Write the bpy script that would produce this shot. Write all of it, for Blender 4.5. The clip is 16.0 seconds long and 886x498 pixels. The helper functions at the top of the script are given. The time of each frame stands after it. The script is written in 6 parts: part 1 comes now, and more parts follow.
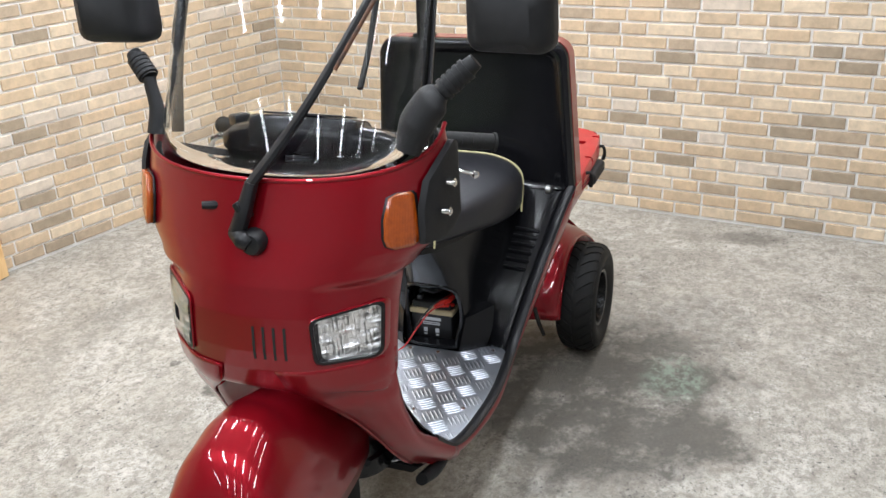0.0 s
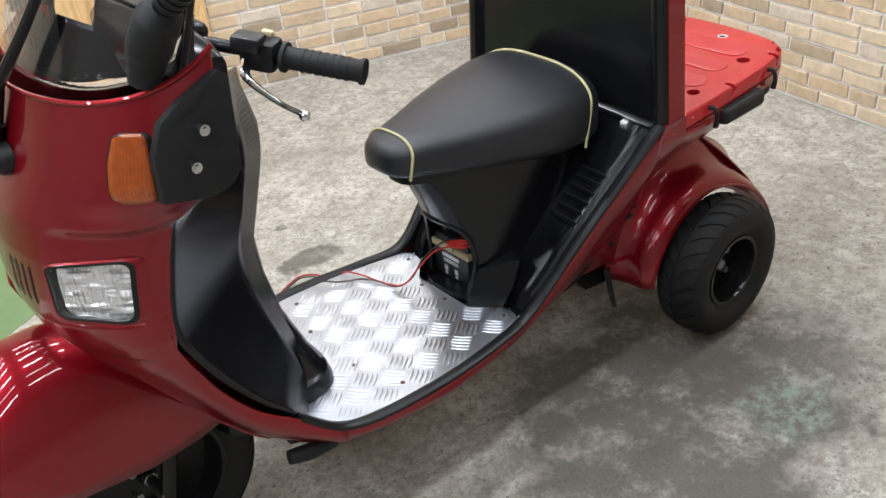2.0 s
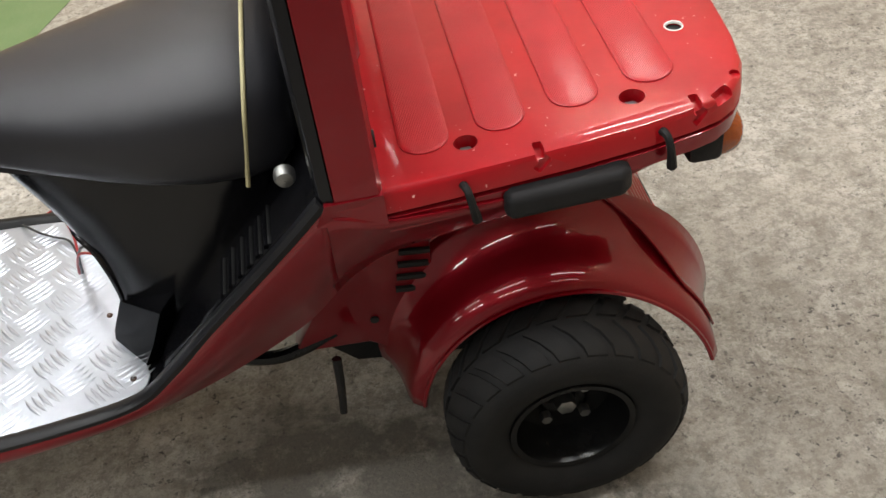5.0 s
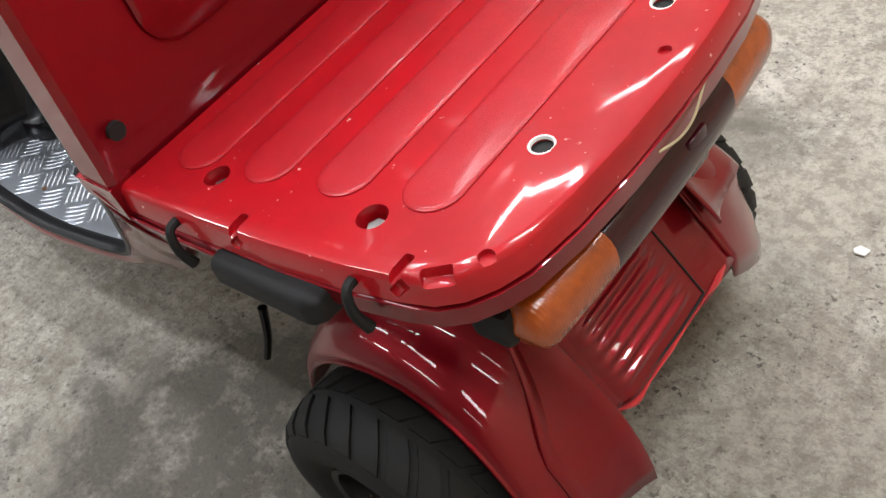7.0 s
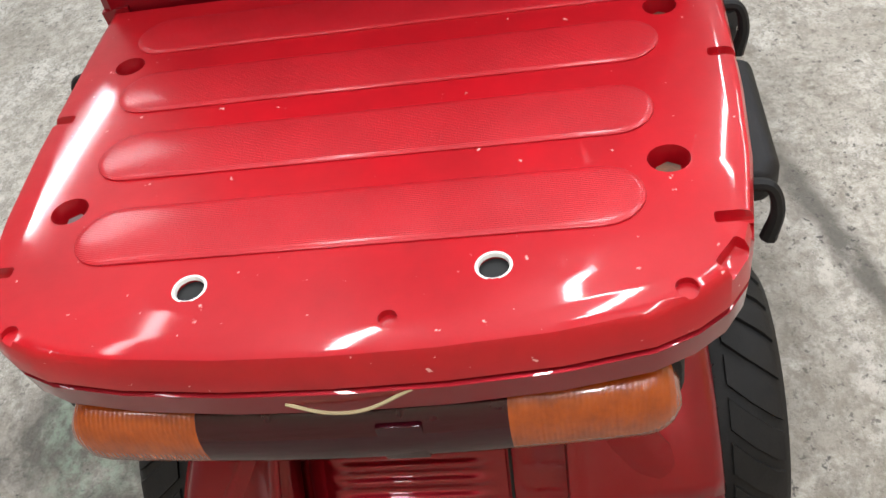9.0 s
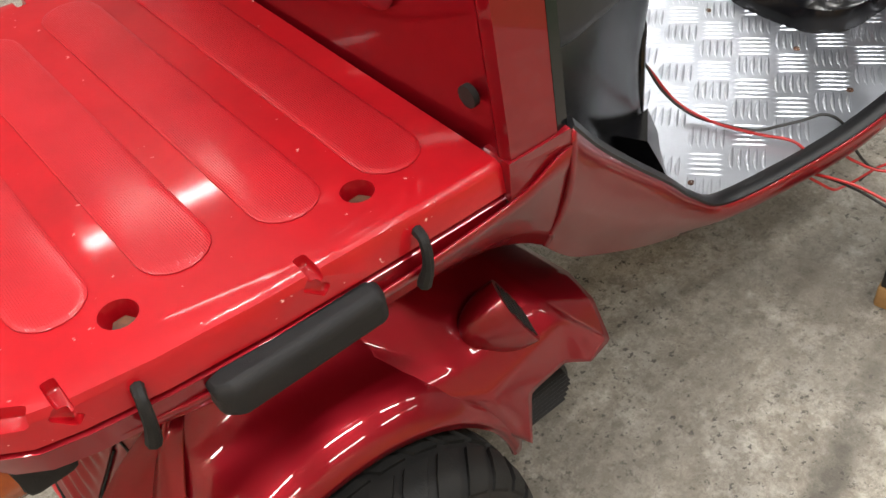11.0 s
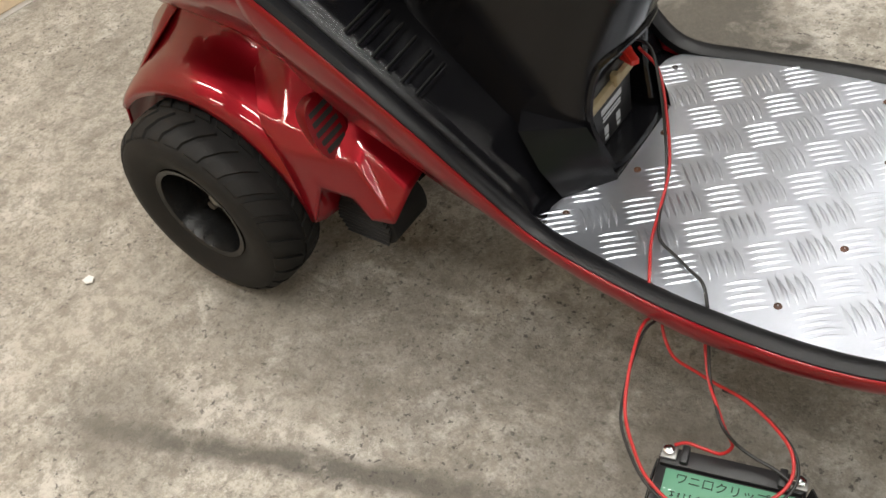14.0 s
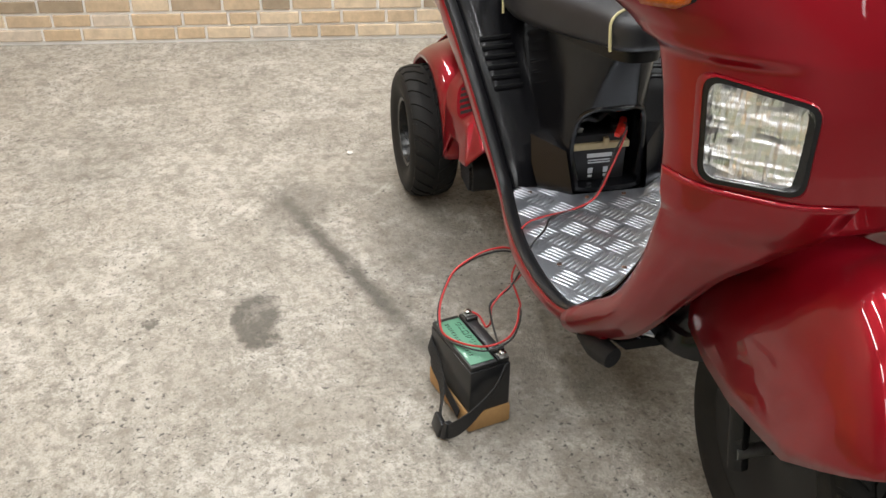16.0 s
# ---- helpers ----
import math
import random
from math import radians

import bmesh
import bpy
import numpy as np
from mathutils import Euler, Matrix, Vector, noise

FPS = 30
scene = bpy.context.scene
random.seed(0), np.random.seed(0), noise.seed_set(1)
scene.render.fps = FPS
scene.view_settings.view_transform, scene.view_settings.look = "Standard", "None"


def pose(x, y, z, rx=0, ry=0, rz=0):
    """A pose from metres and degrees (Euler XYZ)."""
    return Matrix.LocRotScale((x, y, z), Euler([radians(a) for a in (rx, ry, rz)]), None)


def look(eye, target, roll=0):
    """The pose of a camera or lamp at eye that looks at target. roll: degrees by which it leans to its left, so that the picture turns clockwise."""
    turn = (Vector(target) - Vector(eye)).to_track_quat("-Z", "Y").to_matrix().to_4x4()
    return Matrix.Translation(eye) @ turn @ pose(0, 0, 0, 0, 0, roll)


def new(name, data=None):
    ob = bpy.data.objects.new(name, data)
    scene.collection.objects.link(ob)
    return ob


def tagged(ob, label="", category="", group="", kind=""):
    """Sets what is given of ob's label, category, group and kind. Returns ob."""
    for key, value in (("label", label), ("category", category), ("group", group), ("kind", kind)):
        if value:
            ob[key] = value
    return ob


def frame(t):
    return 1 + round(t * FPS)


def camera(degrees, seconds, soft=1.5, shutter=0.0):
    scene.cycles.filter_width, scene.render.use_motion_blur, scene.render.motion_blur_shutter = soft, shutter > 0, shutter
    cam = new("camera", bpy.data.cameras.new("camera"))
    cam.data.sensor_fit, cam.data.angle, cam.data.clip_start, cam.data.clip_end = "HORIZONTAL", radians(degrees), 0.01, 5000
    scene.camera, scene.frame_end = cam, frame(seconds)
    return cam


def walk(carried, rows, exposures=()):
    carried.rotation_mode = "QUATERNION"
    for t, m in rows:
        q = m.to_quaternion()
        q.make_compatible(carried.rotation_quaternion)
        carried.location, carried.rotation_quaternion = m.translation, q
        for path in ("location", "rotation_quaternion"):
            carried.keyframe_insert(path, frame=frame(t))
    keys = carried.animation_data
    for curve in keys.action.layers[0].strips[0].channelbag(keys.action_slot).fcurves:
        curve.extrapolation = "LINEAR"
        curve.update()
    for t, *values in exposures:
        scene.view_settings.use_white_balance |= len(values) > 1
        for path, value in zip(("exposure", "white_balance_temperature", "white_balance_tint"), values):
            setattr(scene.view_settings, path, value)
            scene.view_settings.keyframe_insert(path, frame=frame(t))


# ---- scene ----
cam = camera(50.3, 16.0)
PATH = [
    (0, (3.08, 0.986, 1.677), (1.374, 0.286, 0.903), -2.9),
    (0.5, (2.837, 1.204, 1.677), (1.223, 0.368, 0.844), -3.7),
    (1, (2.529, 1.29, 1.635), (1.054, 0.28, 0.738), -3.2),
    (1.5, (2.244, 1.411, 1.616), (0.938, 0.229, 0.669), -4.1),
    (2, (1.953, 1.541, 1.611), (0.917, 0.182, 0.572), -5.2),
    (2.5, (1.64, 1.488, 1.564), (0.737, 0.081, 0.467), -4.6),
    (3, (1.371, 1.408, 1.558), (0.693, -0.065, 0.387), -6.9),
    (3.5, (1.047, 1.438, 1.545), (0.614, -0.1, 0.344), -7.9),
    (4, (0.798, 1.379, 1.49), (0.418, -0.134, 0.24), -6.5),
    (4.5, (0.575, 1.278, 1.471), (0.278, -0.182, 0.137), -5.6),
    (5, (0.301, 1.207, 1.429), (0.202, -0.249, 0.062), -8.2),
    (5.2, (0.163, 1.174, 1.433), (0.192, -0.23, 0.009), -10.5),
    (7.3, (-0.6, 0.48, 1.257), (0.623, -0.205, -0.169), -19.9),
    (7.5, (-0.593, 0.399, 1.236), (0.654, -0.156, -0.225), -19.0),
    (8, (-0.592, 0.225, 1.233), (0.701, -0.052, -0.267), -19.5),
    (8.2, (-0.614, 0.141, 1.226), (0.724, -0.026, -0.251), -18.3),
    (10.3, (-0.345, -0.671, 1.256), (0.587, 0.307, -0.219), -15.0),
    (10.5, (-0.293, -0.735, 1.259), (0.582, 0.314, -0.202), -14.7),
    (11, (-0.089, -0.812, 1.25), (0.672, 0.366, -0.175), -10.0),
    (11.5, (0.098, -0.883, 1.259), (0.612, 0.398, -0.187), -10.8),
    (12, (0.344, -1.059, 1.26), (0.66, 0.216, -0.247), -10.8),
    (12.5, (0.575, -1.109, 1.235), (0.696, 0.217, -0.257), -12.7),
    (13, (0.797, -1.045, 1.264), (0.614, 0.219, -0.275), -14.7),
    (13.5, (1.087, -1.049, 1.266), (0.464, 0.161, -0.199), -16.4),
    (14, (1.296, -1.005, 1.263), (0.298, -0.004, -0.151), -15.1),
    (14.5, (1.457, -0.891, 1.271), (0.316, -0.1, -0.168), -11.3),
    (15, (1.806, -0.832, 1.275), (0.45, -0.253, -0.076), -2.4),
    (15.5, (2.169, -0.817, 1.266), (0.635, -0.284, 0.097), -0.7),
    (16, (2.61, -0.847, 1.301), (0.932, -0.445, 0.29), 0.5),
]
walk(cam, [(t, look(eye, target, roll)) for t, eye, target, roll in PATH], [(0, -0.72, 6050, 10), (1.0, -0.8, 6050, 10), (2.0, -0.8, 6100, 10), (3.0, -0.9, 6300, 10), (4.0, -0.7, 6500, 10), (4.5, -0.95, 6500, 10), (5.0, -0.95, 6600, 10), (7.5, -0.85, 6250, 10), (8.2, -0.82, 6200, 10), (10.5, -0.75, 6500, 10), (11.5, -0.6, 6950, 10), (12.5, -1.0, 6800, 10), (13.0, -1.35, 6900, 10), (13.5, -1.25, 7100, 10), (14.0, -0.9, 6900, 10), (14.5, -0.8, 6900, 10), (15.0, -1.0, 6700, 10), (16.0, -0.85, 6550, 10)])

# ---------------------------------------------------------------- light
world = bpy.data.worlds.new("garage_air")
scene.world = world
world.use_nodes = True
world.node_tree.nodes["Background"].inputs[0].default_value = (0.9, 0.95, 1.0, 1)
world.node_tree.nodes["Background"].inputs[1].default_value = 0.05


def tube_lamp(x, y, turn, power):
    data = bpy.data.lights.new("tube_light", "AREA")
    data.shape, data.size, data.size_y = "RECTANGLE", 1.2, 0.07
    data.energy, data.color = power, (0.985, 1.0, 1.01)
    ob = new("tube_light", data)
    ob.matrix_world = pose(x, y, 2.72, 0, 0, turn)


LAMPS = [(x, y, 0) for x in (-0.9, 1.1, 3.1, 5.1) for y in (-2.1, -1.2, -0.3, 0.6, 1.5, 2.4)]
for lx, ly, turn in LAMPS:
    tube_lamp(lx, ly, turn, {-2.1: 26, 1.5: 10, 2.4: 6 if lx < 0 else 20 if lx < 2 else 34}.get(ly, 40) * (0.4 if lx > 4 else 1.0))


# ---------------------------------------------------------------- materials
def material(name, base, rough=0.5, metal=0.0, coat=0.0, noise_size=0.0, noise_mix=0.0, dark=None, bump=0.0, bump_size=200.0, coat_rough=0.05, spec=0.5, transmission=0.0, ior=1.45, rough_var=0.0, speck=0.0, speck_colour=(0.6, 0.55, 0.5)):
    m = bpy.data.materials.new(name)
    m.use_nodes = True
    t = m.node_tree
    b = t.nodes["Principled BSDF"]
    b.inputs["Base Color"].default_value = (*base, 1)
    b.inputs["Roughness"].default_value = rough
    b.inputs["Metallic"].default_value = metal
    b.inputs["Coat Weight"].default_value = coat
    b.inputs["Coat Roughness"].default_value = coat_rough
    b.inputs["Specular IOR Level"].default_value = spec
    b.inputs["Transmission Weight"].default_value = transmission
    b.inputs["IOR"].default_value = ior
    co = t.nodes.new("ShaderNodeTexCoord")
    colour = None
    if noise_mix > 0:
        n = t.nodes.new("ShaderNodeTexNoise")
        n.inputs["Scale"].default_value = noise_size
        n.inputs["Detail"].default_value = 6
        n.inputs["Roughness"].default_value = 0.65
        t.links.new(co.outputs["Object"], n.inputs["Vector"])
        r = t.nodes.new("ShaderNodeMapRange")
        r.inputs["From Min"].default_value, r.inputs["From Max"].default_value = 0.35, 0.7
        t.links.new(n.outputs["Fac"], r.inputs["Value"])
        mul = t.nodes.new("ShaderNodeMath")
        mul.operation = "MULTIPLY"
        mul.inputs[1].default_value = noise_mix
        t.links.new(r.outputs["Result"], mul.inputs[0])
        mix = t.nodes.new("ShaderNodeMix")
        mix.data_type = "RGBA"
        mix.inputs["A"].default_value = (*base, 1)
        mix.inputs["B"].default_value = (*(dark or [c * 0.5 for c in base]), 1)
        t.links.new(mul.outputs[0], mix.inputs["Factor"])
        colour = mix.outputs["Result"]
        if rough_var:
            rr = t.nodes.new("ShaderNodeMapRange")
            rr.inputs["To Min"].default_value, rr.inputs["To Max"].default_value = rough - rough_var, rough + rough_var
            t.links.new(n.outputs["Fac"], rr.inputs["Value"])
            t.links.new(rr.outputs["Result"], b.inputs["Roughness"])
    if speck > 0:
        v = t.nodes.new("ShaderNodeTexNoise")
        v.inputs["Scale"].default_value = 95
        v.inputs["Detail"].default_value = 3
        t.links.new(co.outputs["Object"], v.inputs["Vector"])
        r2 = t.nodes.new("ShaderNodeMapRange")
        r2.inputs["From Min"].default_value, r2.inputs["From Max"].default_value = 0.72 - speck * 0.1, 0.76 - speck * 0.1
        t.links.new(v.outputs["Fac"], r2.inputs["Value"])
        mx = t.nodes.new("ShaderNodeMix")
        mx.data_type = "RGBA"
        mx.inputs["A"].default_value = (*base, 1)
        mx.inputs["B"].default_value = (*speck_colour, 1)
        t.links.new(r2.outputs["Result"], mx.inputs["Factor"])
        if colour:
            t.links.new(colour, mx.inputs["A"])
        colour = mx.outputs["Result"]
    if colour:
        t.links.new(colour, b.inputs["Base Color"])
    if bump > 0:
        n2 = t.nodes.new("ShaderNodeTexNoise")
        n2.inputs["Scale"].default_value = bump_size
        n2.inputs["Detail"].default_value = 4
        t.links.new(co.outputs["Object"], n2.inputs["Vector"])
        bp = t.nodes.new("ShaderNodeBump")
        bp.inputs["Strength"].default_value = bump
        bp.inputs["Distance"].default_value = 0.002
        t.links.new(n2.outputs["Fac"], bp.inputs["Height"])
        t.links.new(bp.outputs["Normal"], b.inputs["Normal"])
    return m


RED = material("candy_red_paint", (0.215, 0.003, 0.009), 0.34, 0.55, 0.8, 7, 0.3, (0.16, 0.002, 0.006), 0.025, 40, coat_rough=0.03, rough_var=0.06, spec=0.12)
RED_DECK = material("worn_red_deck_paint", (0.40, 0.004, 0.010), 0.38, 0.0, 0.55, 9, 0.6, (0.25, 0.003, 0.007), 0.16, 38, coat_rough=0.06, spec=0.25, speck=0.1, speck_colour=(0.68, 0.36, 0.33), rough_var=0.12)
RED_MATTE = material("scuffed_red_pad", (0.40, 0.008, 0.015), 0.40, 0.0, 0.35, 14, 0.6, (0.29, 0.005, 0.010), 0.3, 700, coat_rough=0.16, rough_var=0.1, spec=0.3)
# fine knurled lines across each pad
tree = RED_MATTE.node_tree
lines = tree.nodes.new("ShaderNodeTexWave")
lines.bands_direction = "X"
lines.inputs["Scale"].default_value = 145
lines.inputs["Distortion"].default_value = 0.6
lines.inputs["Detail Scale"].default_value = 0.3
place = tree.nodes.new("ShaderNodeTexCoord")
tree.links.new(place.outputs["Object"], lines.inputs["Vector"])
relief = tree.nodes.new("ShaderNodeBump")
relief.inputs["Strength"].default_value, relief.inputs["Distance"].default_value = 0.35, 0.0006
tree.links.new(lines.outputs["Fac"], relief.inputs["Height"])
old_bump = [n for n in tree.nodes if n.type == "BUMP" and n != relief][0]
tree.links.new(old_bump.outputs["Normal"], relief.inputs["Normal"])
tree.links.new(relief.outputs["Normal"], tree.nodes["Principled BSDF"].inputs["Normal"])
RED_EDGE = material("bare_brush_painted_edge", (0.52, 0.03, 0.035), 0.4, 0, 0.5, 40, 0.5, (0.30, 0.01, 0.015), 0.3, 120)
BLACK_GLOSS = material("glossy_black_plastic", (0.004, 0.004, 0.005), 0.19, 0, 0.0, 12, 0.4, (0.008, 0.008, 0.009), 0.02, 60, rough_var=0.07, spec=0.36)
BLACK_SATIN = material("satin_black_plastic", (0.006, 0.006, 0.007), 0.36, 0, 0, 20, 0.5, (0.011, 0.011, 0.012), 0.08, 500, rough_var=0.08, spec=0.35)
BLACK_ROUGH = material("grained_black_plastic", (0.009, 0.009, 0.010), 0.58, 0, 0, 30, 0.5, (0.018, 0.018, 0.018), 0.3, 900, spec=0.3)
RUBBER = material("black_rubber", (0.008, 0.008, 0.008), 0.66, 0, 0, 25, 0.6, (0.017, 0.016, 0.015), 0.2, 300, spec=0.3)
VINYL = material("black_seat_vinyl", (0.014, 0.014, 0.017), 0.40, 0, 0, 16, 0.4, (0.021, 0.021, 0.024), 0.22, 1200, rough_var=0.06, spec=0.5)
PIPING = material("cream_piping", (0.46, 0.41, 0.22), 0.5, noise_size=50, noise_mix=0.4)
ALLOY = material("aluminium_tread_plate", (0.59, 0.62, 0.68), 0.35, 1.0, 0, 18, 0.6, (0.48, 0.51, 0.56), 0.0, 200, rough_var=0.05)
CHROME = material("polished_steel", (0.72, 0.72, 0.72), 0.14, 1.0, noise_size=60, noise_mix=0.3)
STEEL = material("dull_zinc_steel", (0.30, 0.30, 0.29), 0.42, 1.0, noise_size=60, noise_mix=0.5)
BLACK_METAL = material("black_painted_steel", (0.005, 0.005, 0.005), 0.24, 0, 0.0, 60, 0.4, (0.014, 0.014, 0.014), spec=0.3)
RUST = material("rusty_black_steel", (0.02, 0.018, 0.017), 0.5, 0.2, 0, 45, 0.8, (0.20, 0.075, 0.03), 0.2, 300)
AMBER = material("amber_lens", (0.33, 0.062, 0.004), 0.18, 0, 0.4, 60, 0.6, (0.17, 0.028, 0.003), spec=0.6)
tree = AMBER.node_tree
lines = tree.nodes.new("ShaderNodeTexWave")
lines.bands_direction = "Y"
lines.inputs["Scale"].default_value = 75
place = tree.nodes.new("ShaderNodeTexCoord")
tree.links.new(place.outputs["Object"], lines.inputs["Vector"])
relief = tree.nodes.new("ShaderNodeBump")
relief.inputs["Strength"].default_value, relief.inputs["Distance"].default_value = 0.25, 0.0012
tree.links.new(lines.outputs["Fac"], relief.inputs["Height"])
tree.links.new(relief.outputs["Normal"], tree.nodes["Principled BSDF"].inputs["Normal"])
RED_LENS = material("dark_red_lens", (0.030, 0.002, 0.005), 0.14, 0, 0.2, 60, 0.3, spec=0.4)
REFLECTOR = None
WHITE_RING = material("white_grommet", (0.78, 0.77, 0.74), 0.5, noise_size=80, noise_mix=0.3)
DARK = material("shadowed_interior", (0.008, 0.008, 0.008), 0.7, noise_size=20, noise_mix=0.2)
GLASS = material("clear_acrylic", (0.97, 0.98, 0.98), 0.0, transmission=1.0, ior=1.42)
LENS_GLASS = material("headlight_glass", (0.98, 0.98, 0.98), 0.10, transmission=1.0, ior=1.3, bump=0.5, bump_size=120)
PLYWOOD = None
CABLE_RED = material("red_cable_sleeve", (0.42, 0.022, 0.022), 0.4, noise_size=40, noise_mix=0.3)
CABLE_BLACK = material("black_cable_sleeve", (0.018, 0.018, 0.018), 0.45, noise_size=40, noise_mix=0.3)
CLAMP_RED = material("red_clamp_plastic", (0.66, 0.03, 0.02), 0.35, noise_size=40, noise_mix=0.3)
GREEN_LABEL = material("green_paper_label", (0.085, 0.235, 0.150), 0.45, 0, 0.2, 30, 0.4, (0.11, 0.27, 0.18))
BATTERY_BLACK = material("battery_case", (0.014, 0.014, 0.015), 0.4, noise_size=30, noise_mix=0.4)
TAN_TAPE = material("tan_strap", (0.42, 0.34, 0.20), 0.6, noise_size=60, noise_mix=0.4)
PRINT = material("pale_print", (0.55, 0.57, 0.60), 0.5, noise_size=90, noise_mix=0.3)
CARD = material("brown_packing_board", (0.40, 0.23, 0.09), 0.7, noise_size=30, noise_mix=0.5)
WEBBING = material("black_webbing", (0.015, 0.015, 0.016), 0.75, bump=0.5, bump_size=500, noise_size=40, noise_mix=0.4)
INK = material("marker_ink", (0.006, 0.02, 0.012), 0.5, noise_size=40, noise_mix=0.2)
MIRROR = material("mirror_glass", (0.8, 0.8, 0.8), 0.02, 1.0)
# greys of the unseen ceiling and far walls, kept low to bounce less light
CEILING_GREY = material("ceiling_paint", (0.34, 0.34, 0.335), 0.8, noise_size=2, noise_mix=0.2)
PLASTER = material("painted_wall", (0.38, 0.375, 0.36), 0.8, noise_size=2, noise_mix=0.25)
MORTAR = material("pale_mortar", (0.92, 0.91, 0.88), 0.85, noise_size=30, noise_mix=0.2, bump=0.5, bump_size=160)


def node(t, kind, **values):
    n = t.nodes.new(kind)
    for key, value in values.items():
        n.inputs[key.replace("_", " ")].default_value = value
    return n


def fluted(name, base, rough, metal, transmission, scale, strength):
    """Bright lamp parts with moulded vertical flutes and uneven facets."""
    m = bpy.data.materials.new(name)
    m.use_nodes = True
    t = m.node_tree
    b = t.nodes["Principled BSDF"]
    b.inputs["Base Color"].default_value = (*base, 1)
    b.inputs["Roughness"].default_value = rough
    b.inputs["Metallic"].default_value = metal
    b.inputs["Transmission Weight"].default_value = transmission
    b.inputs["IOR"].default_value = 1.3
    co = t.nodes.new("ShaderNodeTexCoord")
    mp = t.nodes.new("ShaderNodeMapping")
    mp.inputs["Scale"].default_value = (1.0, 1.0, 0.12)
    t.links.new(co.outputs["Object"], mp.inputs["Vector"])
    n = node(t, "ShaderNodeTexNoise", Scale=scale, Detail=2.0, Roughness=0.4)
    t.links.new(mp.outputs["Vector"], n.inputs["Vector"])
    mp2 = t.nodes.new("ShaderNodeMapping")
    mp2.inputs["Scale"].default_value = (0.4, 0.4, 1.6)
    t.links.new(co.outputs["Object"], mp2.inputs["Vector"])
    n2 = node(t, "ShaderNodeTexNoise", Scale=scale * 0.28, Detail=1.0)
    t.links.new(mp2.outputs["Vector"], n2.inputs["Vector"])
    ad = t.nodes.new("ShaderNodeMath")
    ad.operation = "MULTIPLY_ADD"
    ad.inputs[1].default_value = 2.0
    t.links.new(n2.outputs["Fac"], ad.inputs[0])
    t.links.new(n.outputs["Fac"], ad.inputs[2])
    bp = node(t, "ShaderNodeBump", Strength=strength, Distance=0.006)
    t.links.new(ad.outputs[0], bp.inputs["Height"])
    t.links.new(bp.outputs["Normal"], b.inputs["Normal"])
    return m


REFLECTOR = fluted("lamp_reflector", (0.95, 0.95, 0.96), 0.36, 1.0, 0.0, 170, 0.8)
LENS_GLASS = fluted("headlight_glass", (0.98, 0.98, 0.98), 0.06, 0.0, 1.0, 160, 0.35)


